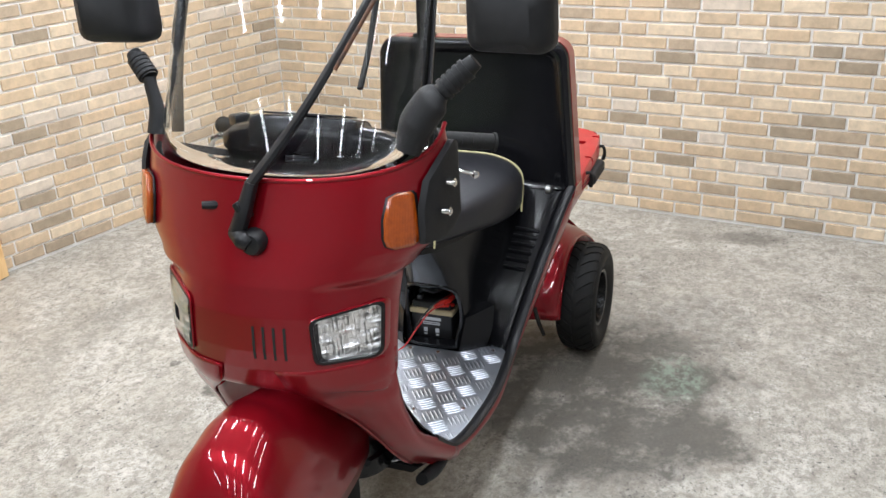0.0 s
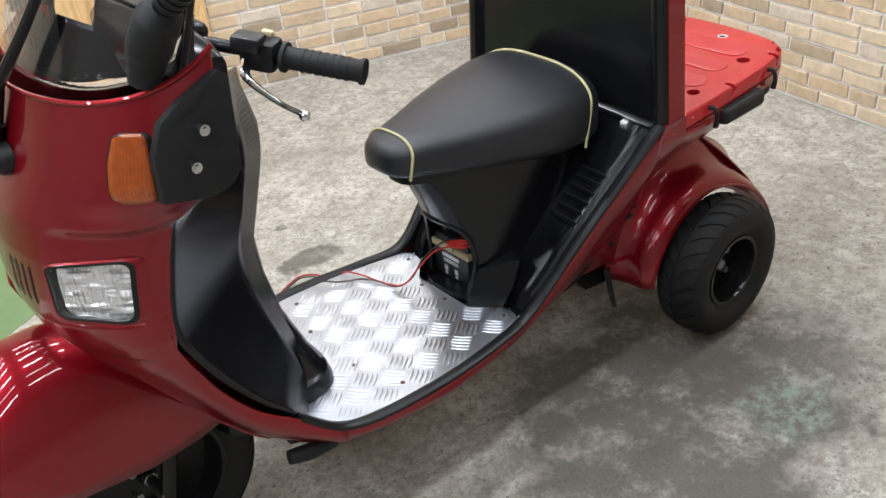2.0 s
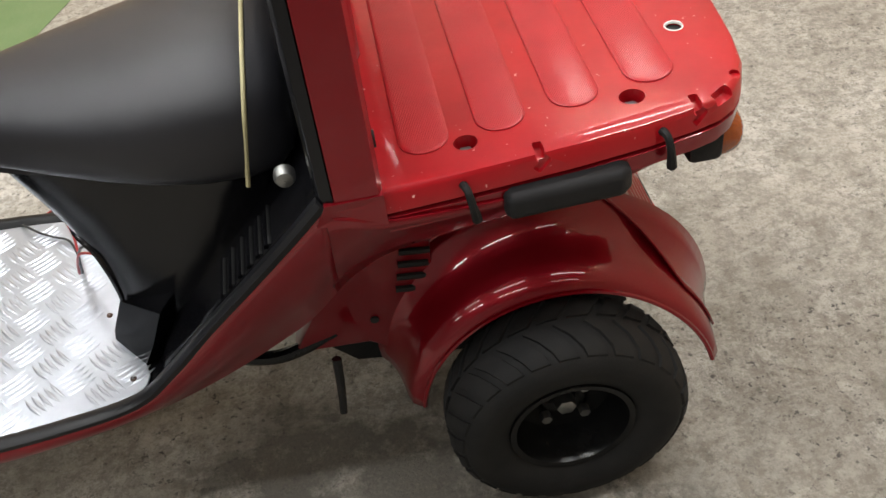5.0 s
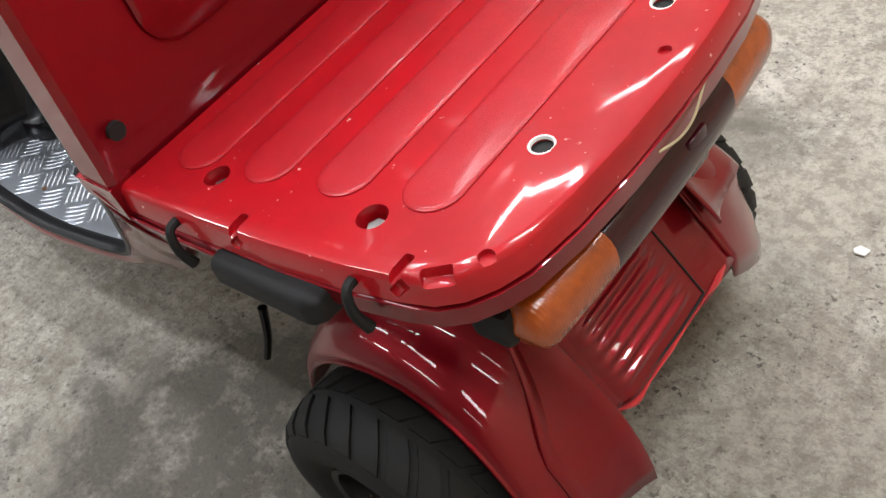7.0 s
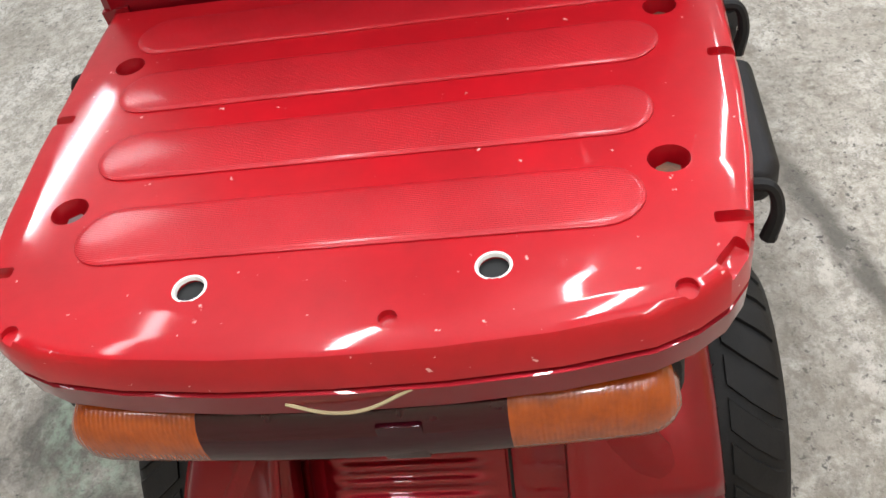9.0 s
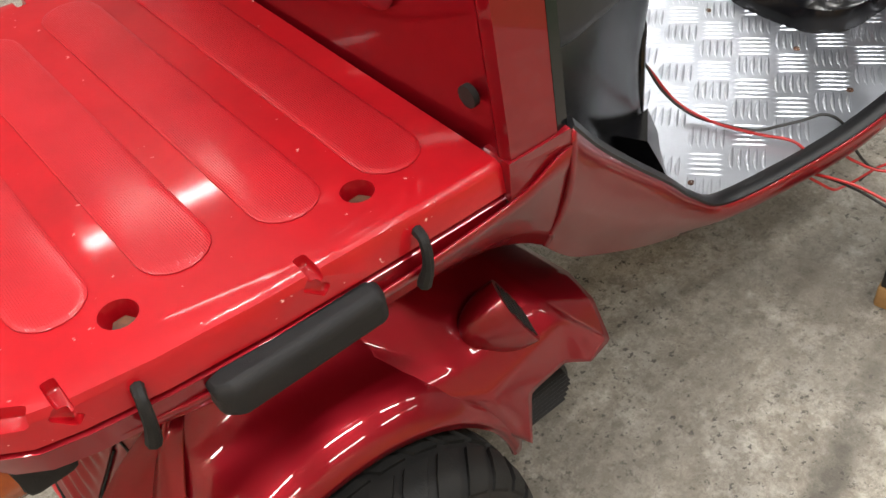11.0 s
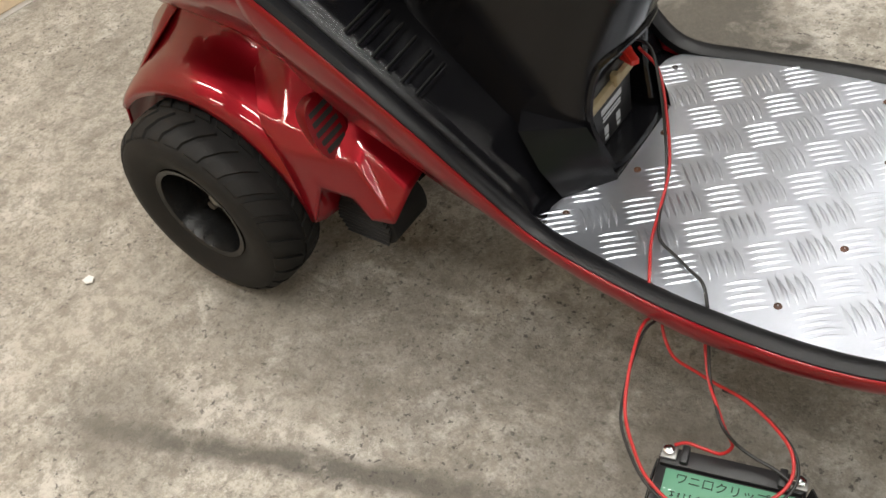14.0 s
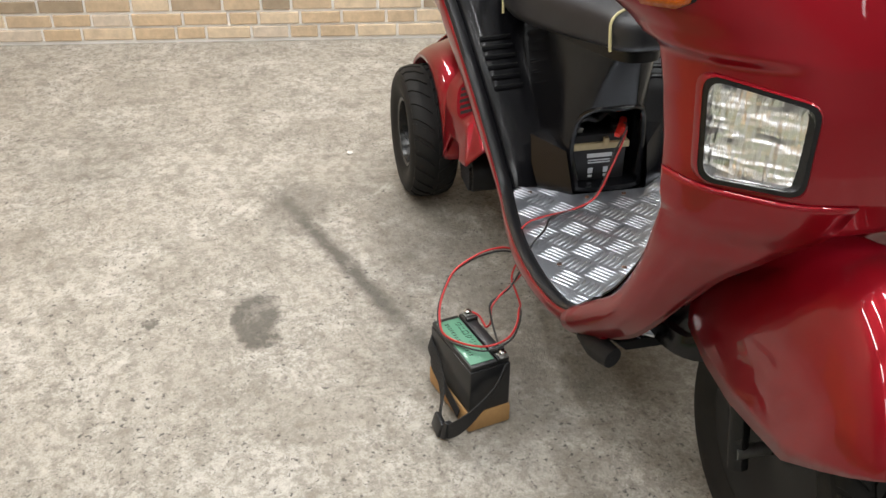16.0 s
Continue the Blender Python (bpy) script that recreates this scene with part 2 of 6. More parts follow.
def concrete():
    m = bpy.data.materials.new("worn_concrete")
    m.use_nodes = True
    t = m.node_tree
    b = t.nodes["Principled BSDF"]
    co = t.nodes.new("ShaderNodeTexCoord")

    def noise_at(scale, detail=6, rough=0.6, low=0.35, high=0.65):
        n = node(t, "ShaderNodeTexNoise", Scale=scale, Detail=detail, Roughness=rough)
        t.links.new(co.outputs["Object"], n.inputs["Vector"])
        r = node(t, "ShaderNodeMapRange", From_Min=low, From_Max=high)
        t.links.new(n.outputs["Fac"], r.inputs["Value"])
        return r.outputs["Result"]

    def mixed(a, bb, fac):
        x = t.nodes.new("ShaderNodeMix")
        x.data_type = "RGBA"
        for key, v in (("A", a), ("B", bb)):
            if isinstance(v, tuple):
                x.inputs[key].default_value = (*v, 1)
            else:
                t.links.new(v, x.inputs[key])
        if isinstance(fac, float):
            x.inputs["Factor"].default_value = fac
        else:
            t.links.new(fac, x.inputs["Factor"])
        return x.outputs["Result"]

    def times(a, k):
        x = t.nodes.new("ShaderNodeMath")
        x.operation = "MULTIPLY"
        t.links.new(a, x.inputs[0])
        if isinstance(k, float):
            x.inputs[1].default_value = k
        else:
            t.links.new(k, x.inputs[1])
        return x.outputs[0]

    sep = t.nodes.new("ShaderNodeSeparateXYZ")
    t.links.new(co.outputs["Object"], sep.inputs[0])

    def blot(cx, cy, sx, sy, edge, wobble, wob_scale, turn=0.0):
        """A dark patch round a place of the floor, with a ragged edge."""
        mp = t.nodes.new("ShaderNodeMapping")
        mp.vector_type = "TEXTURE"
        mp.inputs["Location"].default_value = (cx, cy, 0)
        mp.inputs["Rotation"].default_value = (0, 0, radians(turn))
        mp.inputs["Scale"].default_value = (sx, sy, 1)
        t.links.new(co.outputs["Object"], mp.inputs["Vector"])
        ln = t.nodes.new("ShaderNodeVectorMath")
        ln.operation = "LENGTH"
        t.links.new(mp.outputs["Vector"], ln.inputs[0])
        n = node(t, "ShaderNodeTexNoise", Scale=wob_scale, Detail=8.0, Roughness=0.7)
        t.links.new(co.outputs["Object"], n.inputs["Vector"])
        ad = t.nodes.new("ShaderNodeMath")
        ad.operation = "MULTIPLY_ADD"
        t.links.new(n.outputs["Fac"], ad.inputs[0])
        ad.inputs[1].default_value = wobble
        t.links.new(ln.outputs["Value"], ad.inputs[2])
        r = node(t, "ShaderNodeMapRange", From_Min=1 + wobble / 2 + edge, From_Max=1 + wobble / 2 - edge)
        t.links.new(ad.outputs[0], r.inputs["Value"])
        return r.outputs["Result"]

    c = mixed((0.50, 0.468, 0.408), (0.37, 0.34, 0.29), noise_at(1.3, 9, 0.65, 0.38, 0.62))
    c = mixed(c, (0.58, 0.55, 0.495), times(noise_at(4.5, 9, 0.72, 0.5, 0.60), 0.8))
    c = mixed(c, (0.24, 0.216, 0.178), times(noise_at(8, 10, 0.8, 0.50, 0.62), 0.75))
    c = mixed(c, (0.24, 0.215, 0.176), times(noise_at(26, 9, 0.85, 0.46, 0.56), 0.8))
    c = mixed(c, (0.66, 0.64, 0.59), times(times(noise_at(85, 4, 0.75, 0.53, 0.66), noise_at(3.7, 5, 0.65, 0.40, 0.60)), 0.45))
    for cx, cy, sx, sy, edge, wob, ws, k, *turn in STAINS_AND_SHADE:
        c = mixed(c, (0.105, 0.096, 0.08), times(times(blot(cx, cy, sx, sy, edge, wob, ws, *turn), k), noise_at(6.0, 9, 0.78, 0.32, 0.50)))
    c = mixed(c, (0.085, 0.076, 0.062), times(times(noise_at(48, 8, 0.82, 0.54, 0.60), noise_at(3.1, 5, 0.6, 0.36, 0.58)), 0.62))
    # sparse pits and pale grains, thicker in patches
    c = mixed(c, (0.055, 0.05, 0.045), times(times(noise_at(62, 4, 0.65, 0.595, 0.64), noise_at(2.2, 4, 0.6, 0.34, 0.58)), 0.9))
    c = mixed(c, (0.17, 0.15, 0.125), times(times(noise_at(110, 4, 0.75, 0.50, 0.62), noise_at(2.9, 5, 0.65, 0.36, 0.60)), 0.55))
    c = mixed(c, (0.09, 0.08, 0.07), times(noise_at(15, 6, 0.75, 0.645, 0.67), 0.85))
    c = mixed(c, (0.27, 0.36, 0.27), times(times(blot(0.235, 0.64, 0.13, 0.10, 0.35, 2.0, 12.0), noise_at(30, 7, 0.75, 0.44, 0.58)), 0.55))
    t.links.new(c, b.inputs["Base Color"])
    rr = node(t, "ShaderNodeMapRange", To_Min=0.5, To_Max=0.8)
    t.links.new(noise_at(8, 5), rr.inputs["Value"])
    t.links.new(rr.outputs["Result"], b.inputs["Roughness"])
    n = node(t, "ShaderNodeTexNoise", Scale=90.0, Detail=7.0, Roughness=0.7)
    t.links.new(co.outputs["Object"], n.inputs["Vector"])
    n3 = node(t, "ShaderNodeTexNoise", Scale=9.0, Detail=4.0)
    t.links.new(co.outputs["Object"], n3.inputs["Vector"])
    add = t.nodes.new("ShaderNodeMath")
    add.operation = "ADD"
    t.links.new(n.outputs["Fac"], add.inputs[0])
    t.links.new(n3.outputs["Fac"], add.inputs[1])
    bp = node(t, "ShaderNodeBump", Strength=0.9, Distance=0.006)
    t.links.new(add.outputs[0], bp.inputs["Height"])
    t.links.new(bp.outputs["Normal"], b.inputs["Normal"])
    return m


# floor stains and painted shade: centre x, y, half sizes, edge, raggedness, its scale, depth of tone
STAINS_AND_SHADE = (
    # wet oil patch left of the scooter, with the scooter's shade painted in
    (0.410, 0.445, 0.50, 0.40, 0.16, 2.2, 4.0, 1.0),
    (-0.165, 0.655, 0.26, 0.20, 0.12, 2.4, 6.0, 0.35),
    # softer, fainter layer over the same left patch
    (0.405, 0.405, 0.6, 0.25, 0.5, 1.6, 9.0, 0.35),
    (0.675, -0.845, 0.12, 0.055, 0.10, 2.2, 13.0, 0.95),
    (0.475, -0.597, 0.43, 0.024, 0.5, 2.0, 14.0, 0.95, 17.5),
    (0.125, -0.695, 0.18, 0.10, 0.30, 2.2, 9.0, 0.45),
    # broad soft dark band along the scooter's right side
    (0.675, -0.315, 0.7, 0.22, 0.4, 1.8, 5.0, 0.55),
    (0.645, -1.095, 0.022, 0.018, 0.12, 2.4, 45.0, 0.85),
    (-0.375, -1.335, 0.28, 0.2, 0.4, 2.2, 6.0, 0.30),
    (-0.565, 0.155, 0.45, 0.35, 0.2, 2.4, 6.0, 0.2),
    (-1.095, 0.805, 0.07, 0.16, 0.25, 2.2, 12.0, 0.6),
    (0.525, -1.585, 0.30, 0.10, 0.35, 2.2, 8.0, 0.28),
)
CONCRETE = concrete()


def brick_material():
    m = bpy.data.materials.new("glazed_tan_brick")
    m.use_nodes = True
    t = m.node_tree
    b = t.nodes["Principled BSDF"]
    info = t.nodes.new("ShaderNodeObjectInfo")
    geo = t.nodes.new("ShaderNodeNewGeometry")
    mixv = t.nodes.new("ShaderNodeMath")
    mixv.operation = "ADD"
    t.links.new(info.outputs["Random"], mixv.inputs[0])
    t.links.new(geo.outputs["Random Per Island"], mixv.inputs[1])
    fr = t.nodes.new("ShaderNodeMath")
    fr.operation = "FRACT"
    t.links.new(mixv.outputs[0], fr.inputs[0])
    ramp = t.nodes.new("ShaderNodeValToRGB")
    ramp.color_ramp.interpolation = "CONSTANT"
    e = ramp.color_ramp.elements
    e[0].position, e[0].color = 0.0, (0.60, 0.455, 0.300, 1)
    e[1].position, e[1].color = 0.3, (0.67, 0.54, 0.385, 1)
    for p, c in ((0.55, (0.56, 0.43, 0.29, 1)), (0.76, (0.36, 0.285, 0.20, 1)), (0.83, (0.45, 0.35, 0.245, 1)), (0.91, (0.63, 0.535, 0.43, 1))):
        x = e.new(p)
        x.color = c
    t.links.new(fr.outputs[0], ramp.inputs["Fac"])
    co = t.nodes.new("ShaderNodeTexCoord")
    n = node(t, "ShaderNodeTexNoise", Scale=22.0, Detail=7.0, Roughness=0.7)
    t.links.new(geo.outputs["Position"], n.inputs["Vector"])
    mul = t.nodes.new("ShaderNodeMix")
    mul.data_type, mul.blend_type = "RGBA", "MULTIPLY"
    mul.inputs["Factor"].default_value = 1
    rg = node(t, "ShaderNodeMapRange", From_Min=0.25, From_Max=0.75, To_Min=0.72, To_Max=1.2)
    t.links.new(n.outputs["Fac"], rg.inputs["Value"])
    t.links.new(ramp.outputs["Color"], mul.inputs["A"])
    t.links.new(rg.outputs["Result"], mul.inputs["B"])
    t.links.new(mul.outputs["Result"], b.inputs["Base Color"])
    b.inputs["Roughness"].default_value = 0.55
    bp = node(t, "ShaderNodeBump", Strength=0.3, Distance=0.003)
    t.links.new(n.outputs["Fac"], bp.inputs["Height"])
    t.links.new(bp.outputs["Normal"], b.inputs["Normal"])
    return m


BRICK = brick_material()


def plywood_material():
    m = bpy.data.materials.new("pine_plywood")
    m.use_nodes = True
    t = m.node_tree
    b = t.nodes["Principled BSDF"]
    co = t.nodes.new("ShaderNodeTexCoord")
    mp = t.nodes.new("ShaderNodeMapping")
    mp.inputs["Scale"].default_value = (4.5, 1, 0.55)
    t.links.new(co.outputs["Object"], mp.inputs["Vector"])
    n = node(t, "ShaderNodeTexNoise", Scale=2.2, Detail=3.0, Distortion=1.2)
    t.links.new(mp.outputs["Vector"], n.inputs["Vector"])
    w = t.nodes.new("ShaderNodeMath")
    w.operation = "MULTIPLY"
    w.inputs[1].default_value = 14
    t.links.new(n.outputs["Fac"], w.inputs[0])
    f = t.nodes.new("ShaderNodeMath")
    f.operation = "PINGPONG"
    f.inputs[1].default_value = 1
    t.links.new(w.outputs[0], f.inputs[0])
    r = t.nodes.new("ShaderNodeValToRGB")
    r.color_ramp.elements[0].color, r.color_ramp.elements[1].color = (0.58, 0.34, 0.14, 1), (0.74, 0.50, 0.24, 1)
    t.links.new(f.outputs[0], r.inputs["Fac"])
    v = node(t, "ShaderNodeTexVoronoi", Scale=5.0)
    t.links.new(co.outputs["Object"], v.inputs["Vector"])
    k = node(t, "ShaderNodeMapRange", From_Min=0.07, From_Max=0.04)
    t.links.new(v.outputs["Distance"], k.inputs["Value"])
    mx = t.nodes.new("ShaderNodeMix")
    mx.data_type = "RGBA"
    mx.inputs["B"].default_value = (0.20, 0.075, 0.025, 1)
    t.links.new(k.outputs["Result"], mx.inputs["Factor"])
    t.links.new(r.outputs["Color"], mx.inputs["A"])
    t.links.new(mx.outputs["Result"], b.inputs["Base Color"])
    b.inputs["Roughness"].default_value = 0.55
    return m


PLYWOOD = plywood_material()
GREEN_FLOOR = material("green_floor_paint", (0.12, 0.20, 0.085), 0.5, noise_size=4, noise_mix=0.6, dark=(0.19, 0.25, 0.13), bump=0.3, bump_size=60)


# ---------------------------------------------------------------- mesh helpers
def part(name, bm, mat, parent=None, label="", smooth=True, sharp=40):
    me = bpy.data.meshes.new(name)
    bmesh.ops.remove_doubles(bm, verts=bm.verts, dist=1e-6)
    bmesh.ops.recalc_face_normals(bm, faces=bm.faces)
    if smooth:
        for f in bm.faces:
            f.smooth = True
        lim = radians(sharp)
        for e in bm.edges:
            if len(e.link_faces) == 2 and e.calc_face_angle(0) > lim:
                e.smooth = False
    bm.to_mesh(me)
    bm.free()
    me.materials.append(mat)
    ob = new(name, me)
    if parent:
        ob.parent = parent
    if label:
        ob["label"] = label
    return ob


def thing(name, label, category, at=(0, 0, 0), group="", kind=""):
    ob = new(name)
    ob.location = at
    ob.empty_display_size = 0.05
    return tagged(ob, label, category, group, kind)


def loft(rings, bm=None, close=True, caps=True):
    """A skin over rings of equally many points."""
    bm = bm or bmesh.new()
    vs = [[bm.verts.new(p) for p in ring] for ring in rings]
    n = len(vs[0])
    for a, b in zip(vs, vs[1:]):
        for i in range(n if close else n - 1):
            j = (i + 1) % n
            try:
                bm.faces.new((a[i], a[j], b[j], b[i]))
            except ValueError:
                pass
    if caps and close:
        for ring in (vs[0], vs[-1]):
            try:
                bm.faces.new(ring)
            except ValueError:
                pass
    return bm


def box(size, at=(0, 0, 0), bevel=0.0, turn=None, bm=None, segments=2):
    own = bmesh.new()
    bmesh.ops.create_cube(own, size=1)
    bmesh.ops.scale(own, vec=size, verts=own.verts)
    if bevel:
        bmesh.ops.bevel(own, geom=own.edges[:], offset=bevel, segments=segments, profile=0.5, affect="EDGES")
    m = Matrix.Translation(at) @ (turn.to_4x4() if turn else Matrix())
    bmesh.ops.transform(own, matrix=m, verts=own.verts)
    if bm is None:
        return own
    return join(bm, own)


def join(bm, own):
    me = bpy.data.meshes.new("tmp")
    own.to_mesh(me)
    own.free()
    bm.from_mesh(me)
    bpy.data.meshes.remove(me)
    return bm


def rod(a, b, r, bm=None, n=12, r2=None):
    """A round bar from a to b."""
    a, b = Vector(a), Vector(b)
    q = (b - a).to_track_quat("Z", "Y").to_matrix()
    r2 = r if r2 is None else r2
    rings = [[a + q @ Vector((r * math.cos(t), r * math.sin(t), 0)) for t in (2 * math.pi * i / n for i in range(n))],
             [b + q @ Vector((r2 * math.cos(t), r2 * math.sin(t), 0)) for t in (2 * math.pi * i / n for i in range(n))]]
    return loft(rings, bm)


def smooth_path(points, steps=8):
    """A smooth line (Catmull-Rom) through the points."""
    p = [Vector(q) for q in points]
    p = [p[0] * 2 - p[1], *p, p[-1] * 2 - p[-2]]
    out = []
    for i in range(1, len(p) - 2):
        for s in range(steps):
            t = s / steps
            a, b, c, d = p[i - 1], p[i], p[i + 1], p[i + 2]
            out.append(0.5 * ((2 * b) + (c - a) * t + (2 * a - 5 * b + 4 * c - d) * t * t + (3 * b - a - 3 * c + d) * t ** 3))
    out.append(p[-2])
    return out


def pipe(points, r, bm=None, n=8, steps=8, flat=1.0, smooth=True):
    """A round or flattened bar along a smooth line; r may be a list."""
    line = smooth_path(points, steps) if smooth else [Vector(q) for q in points]
    rings = []
    side = None
    for i, q in enumerate(line):
        d = (line[min(i + 1, len(line) - 1)] - line[max(i - 1, 0)]).normalized()
        if side is None:
            side = d.orthogonal().normalized()
        side = (side - d * side.dot(d)).normalized()
        up = d.cross(side)
        rr = r if not isinstance(r, (list, tuple)) else float(np.interp(i / (len(line) - 1), np.linspace(0, 1, len(r)), r))
        rings.append([q + side * rr * math.cos(2 * math.pi * k / n) + up * rr * flat * math.sin(2 * math.pi * k / n) for k in range(n)])
    return loft(rings, bm)


def sheet(rows, bm=None):
    """An open skin over rows of points."""
    return loft(rows, bm, close=False, caps=False)


def prism(outline, z0, z1, bm=None, bevel=0.0, axis="z"):
    """A flat outline with thickness, along one axis."""
    own = bmesh.new()
    put = {"z": lambda u, v, w: (u, v, w), "y": lambda u, v, w: (u, w, v), "x": lambda u, v, w: (w, u, v)}[axis]
    vs = [own.verts.new(put(u, v, z0)) for u, v in outline]
    f = own.faces.new(vs)
    ext = bmesh.ops.extrude_face_region(own, geom=[f])
    moved = [g for g in ext["geom"] if isinstance(g, bmesh.types.BMVert)]
    bmesh.ops.translate(own, vec=Vector(put(0, 0, z1 - z0)), verts=moved)
    bmesh.ops.recalc_face_normals(own, faces=own.faces)
    if bevel:
        bmesh.ops.bevel(own, geom=own.edges[:], offset=bevel, segments=2, profile=0.5, affect="EDGES", clamp_overlap=True)
    if bm is None:
        return own
    return join(bm, own)


def rounded(w, h, r, n=5, cx=0.0, cy=0.0):
    """A rectangle with round corners, as an outline."""
    out = []
    for qx, qy, a0 in ((1, 1, 0), (-1, 1, 90), (-1, -1, 180), (1, -1, 270)):
        for i in range(n + 1):
            a = radians(a0 + 90 * i / n)
            out.append((cx + qx * (w / 2 - r) + r * math.cos(a), cy + qy * (h / 2 - r) + r * math.sin(a)))
    return out


def revolve(profile, centre, n=40, bm=None, axis="y"):
    """A turned body: profile of (along axis, radius)."""
    rings = []
    for i in range(n):
        a = 2 * math.pi * i / n
        ring = []
        for s, r in profile:
            u, v = r * math.cos(a), r * math.sin(a)
            ring.append(Vector(centre) + Vector({"y": (u, s, v), "z": (u, v, s), "x": (s, u, v)}[axis]))
        rings.append(ring)
    rings.append(rings[0])
    return loft(rings, bm, close=False, caps=False)


def thicken(ob, t, offset=-1.0):
    m = ob.modifiers.new("thickness", "SOLIDIFY")
    m.thickness, m.offset = t, offset
    return ob


def cut(ob, cutter):
    """Takes the cutter's volume out of the object, for good."""
    me = bpy.data.meshes.new("cutter")
    bmesh.ops.recalc_face_normals(cutter, faces=cutter.faces)
    cutter.to_mesh(me)
    cutter.free()
    c = new("cutter", me)
    m = ob.modifiers.new("cut", "BOOLEAN")
    m.operation, m.object, m.solver = "DIFFERENCE", c, "EXACT"
    m.use_self = True
    bpy.context.view_layer.update()
    done = bpy.data.meshes.new_from_object(ob.evaluated_get(bpy.context.evaluated_depsgraph_get()))
    ob.modifiers.remove(m)
    old = ob.data
    done.name = old.name
    ob.data = done
    bpy.data.objects.remove(c)
    bpy.data.meshes.remove(me)
    bpy.data.meshes.remove(old)
    return ob


def mirrored(points):
    return [(x, -y, z) for x, y, z in points]


# ---------------------------------------------------------------- the room
def plain(name, bm, mat, label, category):
    return tagged(part(name, bm, mat, smooth=False), label, category, kind="structure")


# room axes: along the brick wall behind the scooter, and along the side wall
ALONG = Vector((0.148, 0.989, 0)).normalized()           # back wall runs this way
OUT = Vector((0.970, -0.2425, 0)).normalized()           # side wall runs this way, a little wider than square
CORNER = Vector((-1.65, -1.92, 0))
ROOM_L, ROOM_W, ROOM_H = 7.8, 6.6, 2.75


def room_point(a, b, z):
    """a metres along the back wall from the corner, b metres away from it."""
    return CORNER + ALONG * a + OUT * b + Vector((0, 0, z))


def slab(name, a0, a1, b0, b1, z0, z1, mat, label, category):
    bm = bmesh.new()
    v = [bm.verts.new(room_point(a, b, z)) for z in (z0, z1) for a, b in ((a0, b0), (a1, b0), (a1, b1), (a0, b1))]
    for q in ((0, 1, 2, 3), (4, 5, 6, 7), (0, 1, 5, 4), (1, 2, 6, 5), (2, 3, 7, 6), (3, 0, 4, 7)):
        bm.faces.new([v[i] for i in q])
    return plain(name, bm, mat, label, category)


ground = slab("floor", -0.3, ROOM_W + 0.3, -0.3, ROOM_L + 0.3, -0.12, 0.0, CONCRETE, "worn grey concrete garage floor with oil stains and painted shade", "floor")
wall_back = slab("wall_west", -0.2, ROOM_W, -0.2, 0.0, 0.0, ROOM_H, MORTAR, "tan and brown brick wall with pale mortar joints", "wall")
wall_side = slab("wall_south", -0.2, 0.0, 0.0, ROOM_L, 0.0, ROOM_H, MORTAR, "tan and brown brick side wall of the garage", "wall")
# two walls and a ceiling out of view, added to close the room
slab("wall_east", -0.2, ROOM_W, ROOM_L, ROOM_L + 0.2, 0.0, ROOM_H, PLASTER, "unseen plain grey wall closing the garage", "wall")
slab("wall_north", ROOM_W, ROOM_W + 0.2, -0.2, ROOM_L + 0.2, 0.0, ROOM_H, PLASTER, "unseen plain grey wall closing the garage", "wall")
slab("ceiling", -0.2, ROOM_W + 0.2, -0.2, ROOM_L + 0.2, ROOM_H, ROOM_H + 0.15, CEILING_GREY, "unseen plain grey garage ceiling", "ceiling")

# painted strip of floor beyond the scooter
bm = bmesh.new()
outline = ((1.00, -2.40), (1.21, -1.85), (1.46, -1.22), (1.85, -1.02), (3.2, -0.95), (5.0, -1.1), (5.2, -3.4), (1.00, -2.55))
vs = [bm.verts.new((x, y, 0.002)) for x, y in outline]
bm.faces.new(vs)
plain("floor_paint", bm, GREEN_FLOOR, "faded green painted strip on the concrete floor", "floor paint")


def leaning_board(x0, y0, x1, y1, height, lean, label):
    """A sheet of plywood standing on the floor, its top tipped towards the wall."""
    a, b = Vector((x0, y0, 0.0)), Vector((x1, y1, 0.0))
    d = (b - a).normalized()
    back = Vector((d.y, -d.x, 0))
    ob = part("plywood_sheet", box(((b - a).length, 0.018, height), (0, 0, height / 2), 0.0015), PLYWOOD, smooth=False)
    tip = math.asin(lean / height)
    up = (Vector((0, 0, 1)) * math.cos(tip) + back * math.sin(tip)).normalized()
    m = Matrix.Identity(4)
    for i, ax in enumerate((d, up.cross(d).normalized(), up)):
        for k in range(3):
            m[k][i] = ax[k]
    m.translation = (a + b) / 2 + Vector((0, 0, 0.004))
    ob.matrix_world = m
    return tagged(ob, label, "plywood", group="plywood sheets on the wall")


leaning_board(0.19, -2.335, 0.82, -2.355, 0.95, 0.012, "pale knotty pine plywood sheet leaning on the brick wall")
leaning_board(0.72, -2.262, 2.10, -2.16, 0.95, 0.09, "large pine plywood sheet leaning in front of another")

# ---------------------------------------------------------------- the scooter
scooter = thing("three_wheeled_scooter", "red three-wheeled delivery scooter with black trim and flat cargo deck", "scooter")


def deck_z(x):
    return 0.7255 - 0.055 * x


# --- wheels
def tyre_mesh(w, r, bead, bm=None):
    prof = [(-w * 0.36, bead), (-w * 0.46, bead + (r - bead) * 0.25), (-w * 0.5, bead + (r - bead) * 0.5), (-w * 0.485, bead + (r - bead) * 0.72),
            (-w * 0.43, r - 0.016), (-w * 0.36, r - 0.007), (-w * 0.2, r - 0.001), (0, r)]
    prof = prof + [(-a, b) for a, b in reversed(prof[:-1])]
    return revolve(prof, (0, 0, 0), 56, bm)


